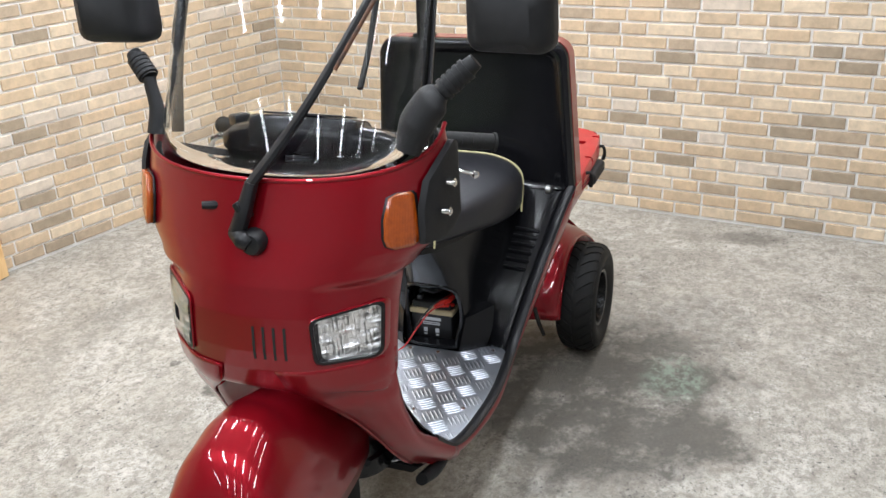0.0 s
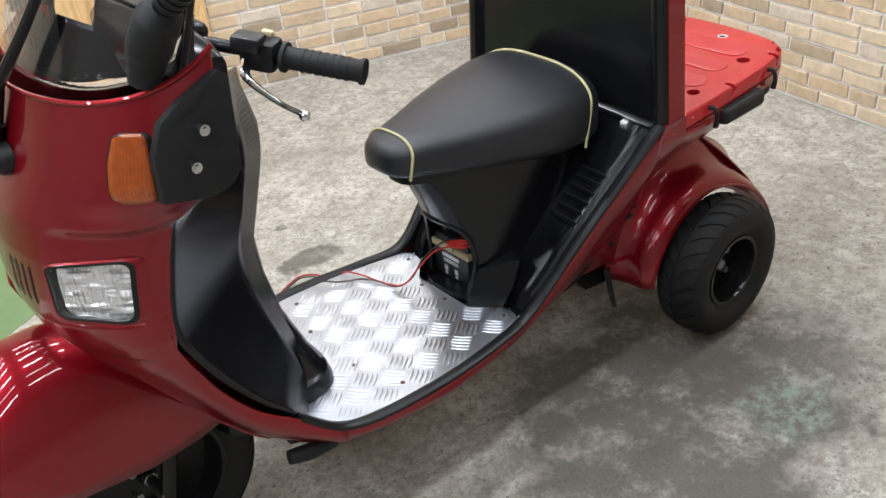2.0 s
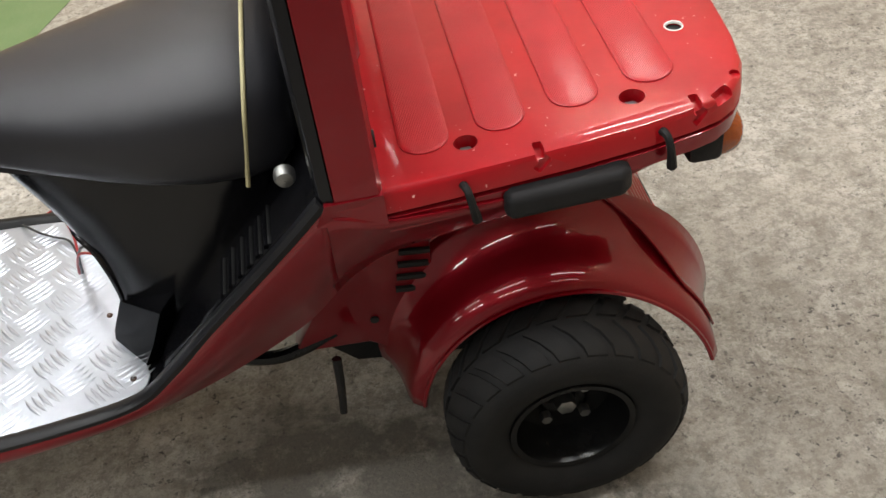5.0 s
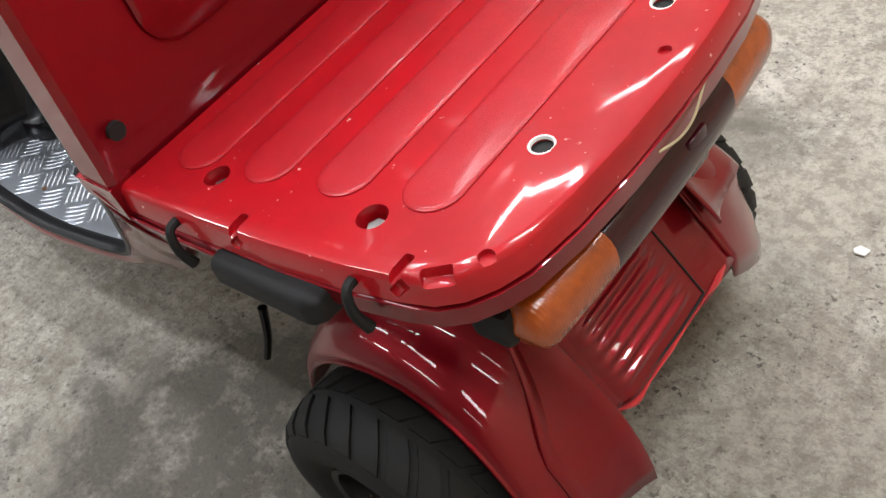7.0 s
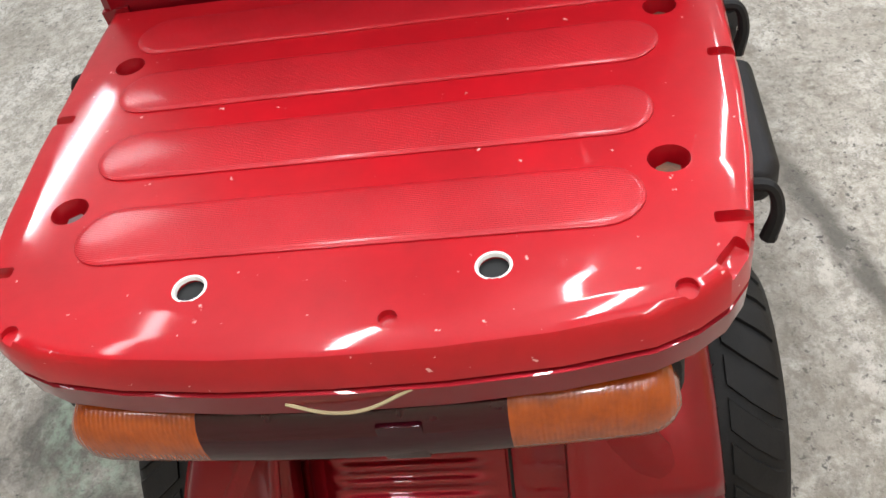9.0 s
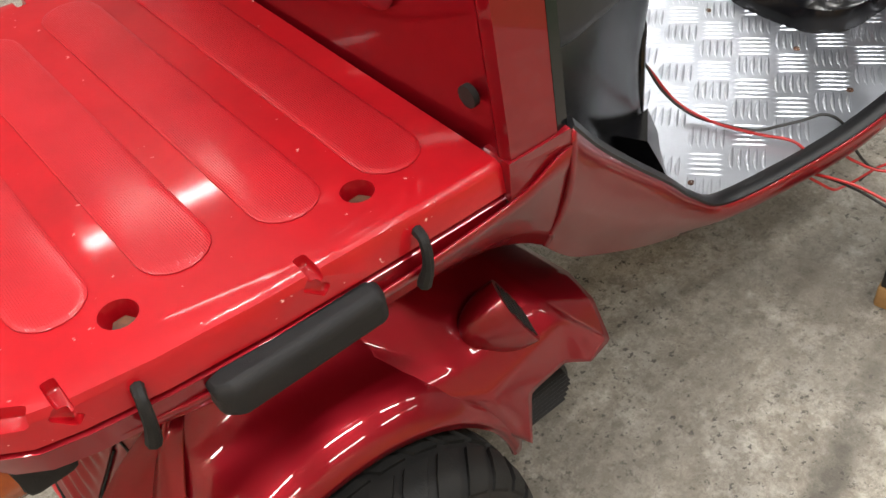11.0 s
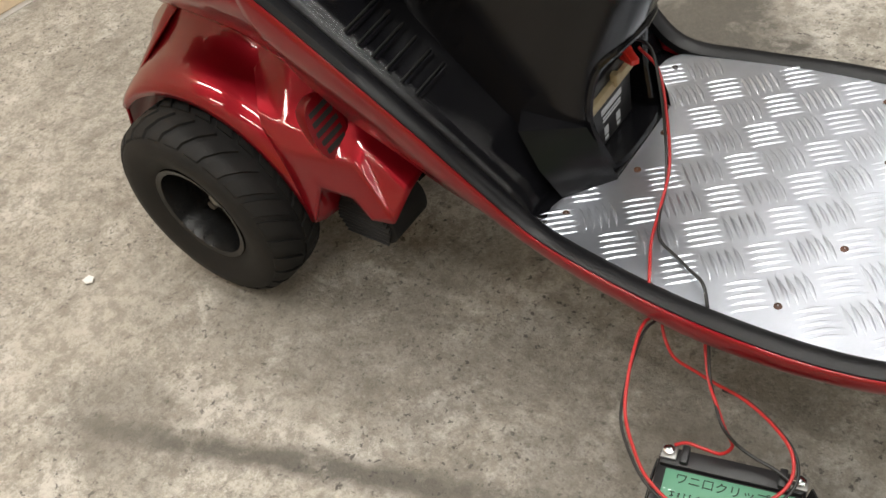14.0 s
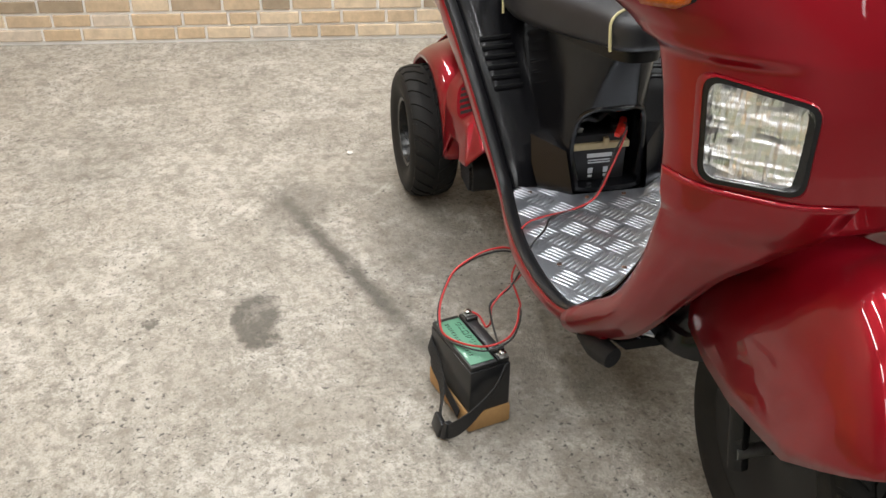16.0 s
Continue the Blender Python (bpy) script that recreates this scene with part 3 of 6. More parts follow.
def tread(w, r, count, bm=None):
    """Raised tread blocks: slanted bars laid on the crown."""
    bm = bm or bmesh.new()
    for i in range(count):
        a0 = 2 * math.pi * i / count
        for side in (-1, 1):
            pts = []
            for f, da, drop in ((0.04, 0.0, 0.0), (0.2, 0.10, 0.001), (0.36, 0.18, 0.007), (0.435, 0.21, 0.017)):
                pts.append((side * w * f, a0 + da + (math.pi / count if side > 0 else 0), r - drop))
            half = math.pi / count * 0.76
            rows = []
            for y, a, rr in pts:
                rows.append([(y, a - half, rr - 0.002), (y, a - half * 0.9, rr + 0.0046), (y, a + half * 0.9, rr + 0.0046), (y, a + half, rr - 0.002)])
            rows = [[Vector((q[2] * math.cos(q[1]), q[0], q[2] * math.sin(q[1]))) for q in row] for row in rows]
            loft(rows, bm, close=True, caps=True)
    return bm


def wheel(name, at, w, r, bead, side, count, label):
    hub = new(name)
    hub.parent, hub.location, hub["label"] = scooter, at, label
    part("tyre", tyre_mesh(w, r, bead), RUBBER, hub, "black road tyre with slanted tread")
    part("tread", tread(w, r, count), RUBBER, hub)
    d = w * 0.36
    prof = [(side * d, bead + 0.004), (side * (d + 0.006), bead + 0.002), (side * (d + 0.004), bead - 0.008), (side * (d - 0.02), bead - 0.016), (side * -d * 0.2, bead - 0.022), (side * -d * 0.28, bead * 0.45), (side * -d * 0.1, bead * 0.36), (side * -d * 0.1, 0.001)]
    rim = part("rim", revolve(prof, (0, 0, 0), 40), BLACK_METAL, hub, "glossy black steel rim")
    thicken(rim, 0.003)
    prof2 = [(-side * d, bead + 0.004), (-side * d, bead * 0.6), (-side * d * 0.6, 0.001)]
    part("inner_rim", revolve(prof2, (0, 0, 0), 32), BLACK_METAL, hub)
    part("hub_nut", revolve([(side * -d * 0.1, 0.018), (side * d * 0.3, 0.016), (side * d * 0.34, 0.012), (side * d * 0.34, 0.001)], (0, 0, 0), 6), STEEL, hub, "dull steel axle nut")
    for k in range(4):
        a = math.pi / 4 + k * math.pi / 2
        c = Vector((0.045 * math.cos(a), side * -d * 0.1, 0.045 * math.sin(a)))
        part("wheel_nut", revolve([(0, 0.010), (side * 0.014, 0.009), (side * 0.014, 0.001)], c, 6), STEEL, hub)
    return hub


wheel("rear_wheel", (0.08, 0.296, 0.1945), 0.139, 0.190, 0.099, 1, 26, "fat black rear wheel")
wheel("rear_wheel", (0.085, -0.306, 0.1945), 0.139, 0.190, 0.099, -1, 26, "fat black rear wheel")
wheel("front_wheel", (1.585, -0.02, 0.232), 0.105, 0.23, 0.155, 1, 38, "black front wheel")
for s in (1, -1):
    part("fork_leg", rod((1.585, s * 0.075, 0.20), (1.475, s * 0.075, 0.64), 0.017), BLACK_METAL, scooter)
part("front_axle", rod((1.585, -0.085, 0.232), (1.585, 0.085, 0.232), 0.012), STEEL, scooter)
part("drive_axle", rod((0.08, -0.25, 0.195), (0.08, 0.24, 0.195), 0.02), BLACK_METAL, scooter)

# --- front fender
# along x: ridge height, half width, height of the skirt's lower edge
FENDER = ((1.3, 0.438, 0.07, 0.39), (1.4, 0.533, 0.09, 0.365), (1.5, 0.598, 0.105, 0.358), (1.6, 0.64, 0.115, 0.36), (1.7, 0.662, 0.12, 0.375), (1.78, 0.658, 0.122, 0.385), (1.86, 0.623, 0.12, 0.43), (1.92, 0.553, 0.105, 0.46), (1.955, 0.478, 0.075, 0.475))
rows = []
for i in range(31):
    x = 1.30 + 0.655 * i / 30
    zr, wd, zb = (float(np.interp(x, [r[0] for r in FENDER], [r[k] for r in FENDER])) for k in (1, 2, 3))
    ring = []
    for k in range(41):
        a = math.pi * k / 40
        ring.append((x, 1.12 * wd * math.copysign(abs(math.cos(a)) ** 0.72, math.cos(a)), zb + (zr - zb) * (0.92 * abs(math.sin(a)) ** 0.85 + 0.08 * abs(math.sin(a)) ** 6)))
    rows.append([(1.6 + (p[0] - 1.6) * 0.88 if p[0] > 1.6 else p[0], p[1], p[2]) for p in ring])
fender = part("front_fender", sheet(rows), RED, scooter, "glossy candy red front mudguard")
thicken(fender, 0.004)


# --- front cowl
def profile_at(table, z):
    zs = [row[0] for row in table]
    return [float(np.interp(z, zs, [row[i] for row in table])) for i in range(1, len(table[0]))]


# height, half width, front, rear edge
COWL = sorted((
    (1.19, 0.331, 1.574, 1.397), (1.15, 0.34, 1.592, 1.405), (1.1, 0.346, 1.61, 1.414), (1.049, 0.348, 1.626, 1.422), (1.001, 0.346, 1.642, 1.432), (0.969, 0.334, 1.655, 1.438), (0.942, 0.303, 1.666, 1.468), (0.915, 0.283, 1.676, 1.493), (0.857, 0.276, 1.69, 1.508), (0.782, 0.273, 1.697, 1.525), (0.74, 0.273, 1.694, 1.531), (0.7, 0.271, 1.684, 1.533), (0.665, 0.263, 1.667, 1.536), (0.645, 0.256, 1.652, 1.53)))


def cowl_point(theta, z, out=0.0):
    w, xf, xr = profile_at(COWL, z)
    n = 2.05
    c, s = math.cos(theta), math.sin(theta)
    # the lamp field lies a little deeper than the brow above it
    side = min(1.0, max(0.0, (abs(theta) - 0.42) / 0.45))
    low = min(1.0, max(0.0, (0.925 - z) / 0.022))
    out -= 0.014 * side * side * (3 - 2 * side) * low * low * (3 - 2 * low)
    x = xr + (xf - xr + out) * abs(c) ** (2 / n)
    y = (w + out) * math.copysign(abs(s) ** (2 / n), s)
    return Vector((x, y, z))


def cowl_on(y, z, out=0.0):
    """The cowl's skin at a given y and height."""
    w, xf, xr = profile_at(COWL, z)
    aim = y
    for turn in range(4):
        f = min(0.999, abs(aim) / w)
        p = cowl_point(math.copysign(math.asin(f ** (2.05 / 2)), y), z, out)
        aim += y - p.y
    return p


rows = []
for j in range(121):
    v = j / 120
    row = []
    for i in range(161):
        th = -math.pi / 2 + math.pi * i / 160
        u = abs(th) / (math.pi / 2)
        top = 1.112 + 0.030 * u ** 2 + 0.044 * u ** 4
        bottom = 0.69 - 0.043 * u ** 1.5
        z = top + (bottom - top) * v
        p = cowl_point(th, z)
        row.append(p)
    rows.append(row)
LAMP = ((0.142, 0.854), (0.253, 0.868), (0.250, 0.755), (0.148, 0.760))
LAMP_FAR = ((0.132, 0.872), (0.242, 0.892), (0.240, 0.757), (0.138, 0.757))


def in_lamp(p):
    """Whether a point of the skin lies behind a headlight."""
    y, inside, corners = abs(p.y), True, LAMP if p.y > 0 else LAMP_FAR
    for k in range(4):
        (y0, z0), (y1, z1) = corners[k], corners[(k + 1) % 4]
        inside = inside and (y1 - y0) * (p.z - z0) - (z1 - z0) * (y - y0) < -1e-4
    return inside


skin = sheet(rows)
bmesh.ops.delete(skin, geom=[f for f in skin.faces if in_lamp(f.calc_center_median())], context="FACES")
cowl = part("front_cowl", skin, RED, scooter, "glossy candy red front cowl", sharp=80)
thicken(cowl, 0.005, -1)
# rolled upper edge
edge = [cowl_point(-math.pi / 2 + math.pi * i / 40, 1.112 + 0.030 * abs(-1 + i / 20) ** 2 + 0.044 * abs(-1 + i / 20) ** 4, 0.001) for i in range(41)]
part("upper_edge", pipe(edge, 0.0045, smooth=False), RED, cowl)

# lower shields at both sides, down to the footboard
F = smooth_path([(1.690, 0.06, 0.74), (1.67, 0.08, 0.69), (1.63, 0.130, 0.640), (1.575, 0.165, 0.575), (1.515, 0.186, 0.495), (1.46, 0.198, 0.42), (1.39, 0.206, 0.348), (1.26, 0.225, 0.262)], 5)
R = smooth_path([(1.529, 0.2705, 0.75), (1.531, 0.2685, 0.70), (1.527, 0.262, 0.66), (1.507, 0.250, 0.605), (1.474, 0.248, 0.54), (1.418, 0.248, 0.462), (1.345, 0.254, 0.400), (1.25, 0.266, 0.322)], 5)
for s in (1, -1):
    rows = []
    for i, (a, b) in enumerate(zip(F, R)):
        near = min(1.0, max(0.0, 1 - (i - 6) / 9))
        row = []
        for k in range(13):
            t = k / 12
            p = a.lerp(b, t)
            p.y += 0.024 * math.sin(math.pi * t)
            on = cowl_on(min(p.y, 0.2690), max(p.z, 0.655), 0.0008)
            p = p.lerp(Vector((on.x, on.y, p.z)), near ** 1.5)
            row.append((p.x, s * p.y, p.z))
        rows.append(row)
    thicken(part("leg_shield", sheet(rows), RED, scooter, "red lower leg shield", sharp=80), 0.004, -1 if s > 0 else 1)

# red wall that closes the wheel well behind each leg shield
for s in (1, -1):
    rows = []
    for a in F[8:-5]:
        well = Vector((a.x - 0.05, 0.085, max(a.z, 0.30) + 0.012))
        rows.append([(p.x - 0.012 * math.sin(math.pi * t), s * p.y, p.z) for t in (0, 0.15, 0.35, 0.6, 0.8, 1.0) for p in (a.lerp(well, t),)])
    thicken(part("well_wall", sheet(rows), RED, scooter, "shaded red wall of the wheel well"), 0.004)

# cooling slits in the nose
for k in range(4):
    y = 0.024 + 0.022 * k
    bm = bmesh.new()
    for z0, z1 in ((0.768, 0.838),):
        rows = []
        for q in range(5):
            z = z0 + (z1 - z0) * q / 4
            a, b = cowl_on(y - 0.0028, z, 0.0012), cowl_on(y + 0.0028, z, 0.0012)
            rows.append([a, b])
        sheet(rows, bm)
    part("slit", bm, DARK, cowl)


# --- headlights
def headlight(s):
    lamp = new("headlight")
    lamp.parent, lamp["label"] = scooter, "square clear glass headlight in a black bezel"
    corners = LAMP if s > 0 else LAMP_FAR
    n = 6

    def ring(grow, out):
        pts = []
        cy = sum(c[0] for c in corners) / 4
        cz = sum(c[1] for c in corners) / 4
        for k, (y, z) in enumerate(corners):
            y, z = cy + (y - cy) * grow, cz + (z - cz) * grow
            py, pz = corners[k - 1]
            ny, nz = corners[(k + 1) % 4]
            py, pz, ny, nz = cy + (py - cy) * grow, cz + (pz - cz) * grow, cy + (ny - cy) * grow, cz + (nz - cz) * grow
            for i in range(n):
                t = i / (n - 1)
                r = 0.16
                ax, az = y + (py - y) * r, z + (pz - z) * r
                bx, bz = y + (ny - y) * r, z + (nz - z) * r
                qy = (1 - t) ** 2 * ax + 2 * t * (1 - t) * y + t * t * bx
                qz = (1 - t) ** 2 * az + 2 * t * (1 - t) * z + t * t * bz
                p = cowl_on(qy, qz, out)
                pts.append((p.x, s * p.y, p.z))
        return pts

    part("trim", loft([ring(1.09, 0.001), ring(1.09, 0.005), ring(1.05, 0.007), ring(1.05, 0.001)], caps=False), RED, lamp)
    part("bezel", loft([ring(1.05, 0.002), ring(1.05, 0.006), ring(0.95, 0.006), ring(0.93, -0.010)], caps=False), BLACK_SATIN, lamp, "thin black bezel")
    part("reflector", loft([ring(0.985 * g, -0.008 - 0.045 * (1 - g * g)) for g in (1.0, 0.94, 0.87, 0.79, 0.7, 0.6, 0.5, 0.38, 0.25, 0.12)]), REFLECTOR, lamp, "silvered faceted reflector")
    glass = part("lens", loft([ring(0.95, 0.000), ring(0.95, 0.004), ring(0.90, 0.008), ring(0.6, 0.011), ring(0.25, 0.012)], caps=False), LENS_GLASS, lamp, "clear fluted glass lens")
    glass.visible_shadow = False

headlight(1)
headlight(-1)


# --- turn signals and the black side covers beside them
def strip_on_cowl(s, table, out, n=7):
    """Rows of (height, y from, y to) laid on the cowl."""
    rows = []
    for z, y0, y1 in table:
        row = []
        for k in range(n):
            y = y0 + (y1 - y0) * k / (n - 1)
            p = cowl_on(y, z, out)
            row.append((p.x, s * p.y, p.z))
        rows.append(row)
    return rows


def signal(s):
    lamp = new("turn_signal")
    lamp.parent, lamp["label"] = scooter, "amber turn signal set in the cowl"
    tb = [(1.083, 0.286, 0.306), (1.076, 0.272, 0.311), (1.036, 0.266, 0.316), (1.000, 0.268, 0.319), (0.984, 0.272, 0.318), (0.976, 0.284, 0.312)]
    lens = part("lens", sheet(strip_on_cowl(s, tb, 0.006)), AMBER, lamp)
    thicken(lens, 0.012, -1 if s > 0 else 1)
    tb2 = [(z, y0 - 0.006, min(y1 + 0.002, 0.322)) for z, y0, y1 in tb]
    thicken(part("seat_rim", sheet(strip_on_cowl(s, tb2, 0.002)), BLACK_SATIN, lamp), 0.004, -1 if s > 0 else 1)


def side_cover(s):
    top = new("side_cover")
    top.parent, top["label"] = scooter, "matt black side cover held by two bolts"
    # outline in x and height, curved outwards
    outline = ((1.524, 0.976), (1.522, 1.048), (1.502, 1.098), (1.470, 1.126), (1.408, 1.156), (1.395, 1.146), (1.405, 1.003), (1.421, 0.978), (1.452, 0.966))
    rows0, rows1 = [], []
    for x, z in outline:
        w, xf, xr = profile_at(COWL, z)
        f = max(0.0, (x - xr) / (xf - xr))
        y = w * (1 - f ** 2.25) ** (1 / 2.25)
        rows0.append(Vector((x, s * (y + 0.003), z)))
        rows1.append(Vector((x - 0.003, s * (y + 0.016), z)))
    c = sum(rows1, Vector()) / len(rows1)
    inner = [c.lerp(p, 0.86) + Vector((0, s * 0.004, 0)) for p in rows1]
    part("cover", loft([rows0, rows1, inner]), BLACK_ROUGH, top)
    for p in ((1.450, 1.082), (1.473, 1.030)):
        y = float(np.interp(p[0], (1.40, 1.52), (0.372, 0.356)))
        bm = rod((p[0], s * (y - 0.012), p[1]), (p[0], s * (y + 0.004), p[1]), 0.0085, n=14)
        rod((p[0], s * (y + 0.004), p[1]), (p[0], s * (y + 0.007), p[1]), 0.0052, bm, 6)
        part("bolt", bm, CHROME, top, "bright round-headed bolt")


for s in (1, -1):
    signal(s)
    side_cover(s)

# washer nozzle
bm = pipe([(1.590, -0.068, 1.052), (1.616, -0.075, 1.056), (1.630, -0.098, 1.058)], [0.011, 0.009, 0.008])
part("washer_nozzle", bm, BLACK_ROUGH, scooter, "small black washer nozzle")


# --- windscreen
def screen_point(th, z):
    k = (z - 1.11)
    w = 0.304 - 0.03 * k
    xf = 1.590 - 0.38 * k
    xr = 1.440 - 0.38 * k
    n = 2.15
    return Vector((xr + (xf - xr) * abs(math.cos(th)) ** (2 / n), w * math.copysign(abs(math.sin(th)) ** (2 / n), math.sin(th)), z))


rows = []
for j in range(16):
    row = []
    for i in range(41):
        th = (-1 + i / 20) * radians(86)
        z = 1.098 + 0.030 * abs(-1 + i / 20) ** 2 + 0.044 * abs(-1 + i / 20) ** 4 + 0.74 * j / 15
        row.append(screen_point(th, z))
    rows.append(row)
screen = part("windscreen", sheet(rows), GLASS, scooter, "tall clear curved acrylic windscreen")
thicken(screen, 0.003)
screen.visible_shadow = False
for s in (1, -1):
    line = [screen_point(s * radians(86.5), 1.15 + 0.06 * i) for i in range(12)]
    part("screen_edge", pipe([p + Vector((0, s * 0.004, 0)) for p in line], 0.010, flat=0.5, smooth=False), BLACK_SATIN, scooter, "black edging of the windscreen")
    part("screen_pillar", pipe([(1.425, s * 0.287, 1.14), (1.395, s * 0.287, 1.27), (1.345, s * 0.287, 1.40), (1.235, s * 0.282, 1.64), (1.12, s * 0.276, 1.87)], 0.014), BLACK_METAL, scooter, "black tube pillar behind the screen")

# --- wiper
wiper = new("wiper")
wiper.parent, wiper["label"] = scooter, "black windscreen wiper with rusty arm"
b0 = cowl_on(0.024, 1.000, 0.0)
part("pivot_cap", revolve([(0, 0.027), (0.020, 0.026), (0.028, 0.021), (0.032, 0.001)], b0 - Vector((0.004, 0, 0)), 20, axis="x"), BLACK_SATIN, wiper)
head = Vector((1.650, -0.004, 1.022))
part("arm_stub", pipe([b0 + Vector((0.022, 0.0, 0.0)), b0.lerp(head, 0.5) + Vector((0.018, 0, -0.002)), head + Vector((0.0, -0.012, -0.004))], [0.015, 0.019, 0.015], n=10), BLACK_SATIN, wiper)
part("arm_head", pipe([head + Vector((0.002, -0.006, -0.006)), (1.644, 0.006, 1.056), (1.626, 0.021, 1.112)], [0.021, 0.020, 0.016], flat=0.8, n=10), BLACK_SATIN, wiper)
part("arm_clip", box((0.03, 0.04, 0.014), (1.644, 0.006, 1.062), 0.004, Euler((radians(-58), 0, 0)).to_matrix()), BLACK_SATIN, wiper)
part("arm", pipe([(1.628, 0.015, 1.105), (1.576, 0.092, 1.210), (1.528, 0.154, 1.310), (1.456, 0.234, 1.460), (1.381, 0.307, 1.610), (1.306, 0.372, 1.750)], [0.015, 0.0125, 0.011, 0.009, 0.007, 0.006], flat=0.7), BLACK_SATIN, wiper)
part("rusty_rod", pipe([(1.536, 0.174, 1.315), (1.464, 0.252, 1.462), (1.388, 0.324, 1.612), (1.313, 0.386, 1.752)], 0.0045), RUST, wiper, "rust-flecked steel wiper rod")
part("blade", pipe([(1.490, 0.200, 1.270), (1.446, 0.204, 1.340), (1.406, 0.217, 1.460), (1.356, 0.227, 1.570)], 0.010, flat=0.6), RUBBER, wiper)


# --- mirrors
def mirror(s, base, elbow, hold, centre, label):
    top = new("mirror")
    top.parent, top["label"] = scooter, label
    b, e, h, c = Vector(base), Vector(elbow), Vector(hold), Vector(centre)
    part("boot", pipe([b, b.lerp(e, 0.35) + Vector((-0.004, s * -0.006, 0.012)), b.lerp(e, 0.75) + Vector((-0.002, 0, 0.012)), e], [0.030, 0.044, 0.042, 0.024] if s > 0 else [0.026, 0.021, 0.018, 0.018], n=14, flat=0.75), BLACK_ROUGH, top, "ribbed black rubber boot")
    part("arm", pipe([e, e.lerp(h, 0.33), e.lerp(h, 0.66), h], [0.018, 0.020, 0.020, 0.016], n=12), BLACK_ROUGH, top)
    d = (h - e).normalized()
    for k in range(5):
        q = e.lerp(h, 0.12 + 0.15 * k)
        part("arm_rib", rod(q - d * 0.004, q + d * 0.004, 0.0225, n=14), BLACK_ROUGH, top)
    rings = []
    for x, g in ((-0.035, 0.97), (-0.03, 1.0), (0.0, 0.98), (0.025, 0.86), (0.04, 0.6)):
        rings.append([(c.x + x + s * 0.10 * q[0], c.y + q[0] * g, c.z + q[1] * g) for q in rounded(0.175, 0.13, 0.028)])
    part("shell", loft(rings), BLACK_ROUGH, top, "black plastic mirror shell")
    part("glass", loft([[(c.x - 0.0355 + s * 0.10 * q[0] - o, c.y + q[0], c.z + q[1]) for q in rounded(0.16, 0.115, 0.024)] for o in (0.0, 0.003)]), MIRROR, top, "mirror glass")


mirror(1, (1.490, 0.290, 1.150), (1.458, 0.352, 1.262), (1.432, 0.415, 1.318), (1.405, 0.472, 1.392), "black rectangular rear-view mirror on a ribbed rubber stalk")
mirror(-1, (1.478, -0.302, 1.150), (1.455, -0.315, 1.265), (1.435, -0.362, 1.312), (1.410, -0.415, 1.392), "black rear-view mirror turned outwards on a rubber stalk")

# --- steering column, handlebar and inner shield
rings = []
for z, xr, w, d in ((0.985, 1.205, 0.118, 0.10), (0.90, 1.185, 0.124, 0.12), (0.86, 1.187, 0.126, 0.12), (0.78, 1.215, 0.126, 0.115), (0.685, 1.243, 0.122, 0.11), (0.58, 1.236, 0.114, 0.115), (0.475, 1.215, 0.104, 0.12), (0.40, 1.188, 0.108, 0.125), (0.352, 1.170, 0.114, 0.135), (0.345, 1.160, 0.126, 0.14), (0.318, 1.152, 0.130, 0.145), (0.303, 1.150, 0.130, 0.145)):
    ring = []
    for k in range(32):
        a = 2 * math.pi * k / 32
        c, q = math.cos(a), math.sin(a)
        boxed = (xr + d - d * math.copysign(abs(c) ** 0.6, c), w * math.copysign(abs(q) ** 0.6, q))
        keel = (xr + d * (1 - c) * 1.3, math.copysign(w * (min(1.0, 1 - c) ** 0.8 if c > 0 else abs(q)), q) * 0.9)
        f = min(1.0, max(0.0, (z - 0.36) / 0.14))
        ring.append((boxed[0] + (keel[0] - boxed[0]) * f, boxed[1] + (keel[1] - boxed[1]) * f, z))
    rings.append(ring)
part("column_cover", loft(rings), BLACK_GLOSS, scooter, "black plastic steering column cover")
# black inner shield behind the cowl
for s in (1, -1):
    line = smooth_path([(1.407, 0.312, 1.11), (1.425, 0.314, 1.005), (1.462, 0.284, 0.950), (1.495, 0.261, 0.905), (1.510, 0.254, 0.855), (1.532, 0.249, 0.75), (1.532, 0.243, 0.69), (1.512, 0.238, 0.635), (1.466, 0.239, 0.55), (1.402, 0.243, 0.462), (1.345, 0.245, 0.400), (1.305, 0.236, 0.300)], 5)
    inner = smooth_path([(1.225, 0.03, 1.03), (1.222, 0.03, 0.985), (1.212, 0.03, 0.93), (1.206, 0.03, 0.89), (1.212, 0.03, 0.84), (1.242, 0.03, 0.74), (1.260, 0.03, 0.68)] + ([(1.262, 0.03, 0.62), (1.250, 0.035, 0.54), (1.228, 0.05, 0.44), (1.215, 0.075, 0.355), (1.235, 0.09, 0.300)] if s > 0 else [(1.268, 0.035, 0.62), (1.280, 0.055, 0.54), (1.295, 0.095, 0.44), (1.300, 0.135, 0.355), (1.300, 0.160, 0.300)]), 5)
    rows = []
    for a, b in zip(line, inner):
        rows.append([(p.x + 0.012 * math.sin(math.pi * t), s * p.y, p.z) for t in (0, 0.08, 0.2, 0.4, 0.6, 0.8, 1.0) for p in (a.lerp(b, t),)])
    thicken(part("inner_shield", sheet(rows), BLACK_GLOSS, scooter, "glossy black inner leg shield"), 0.004)

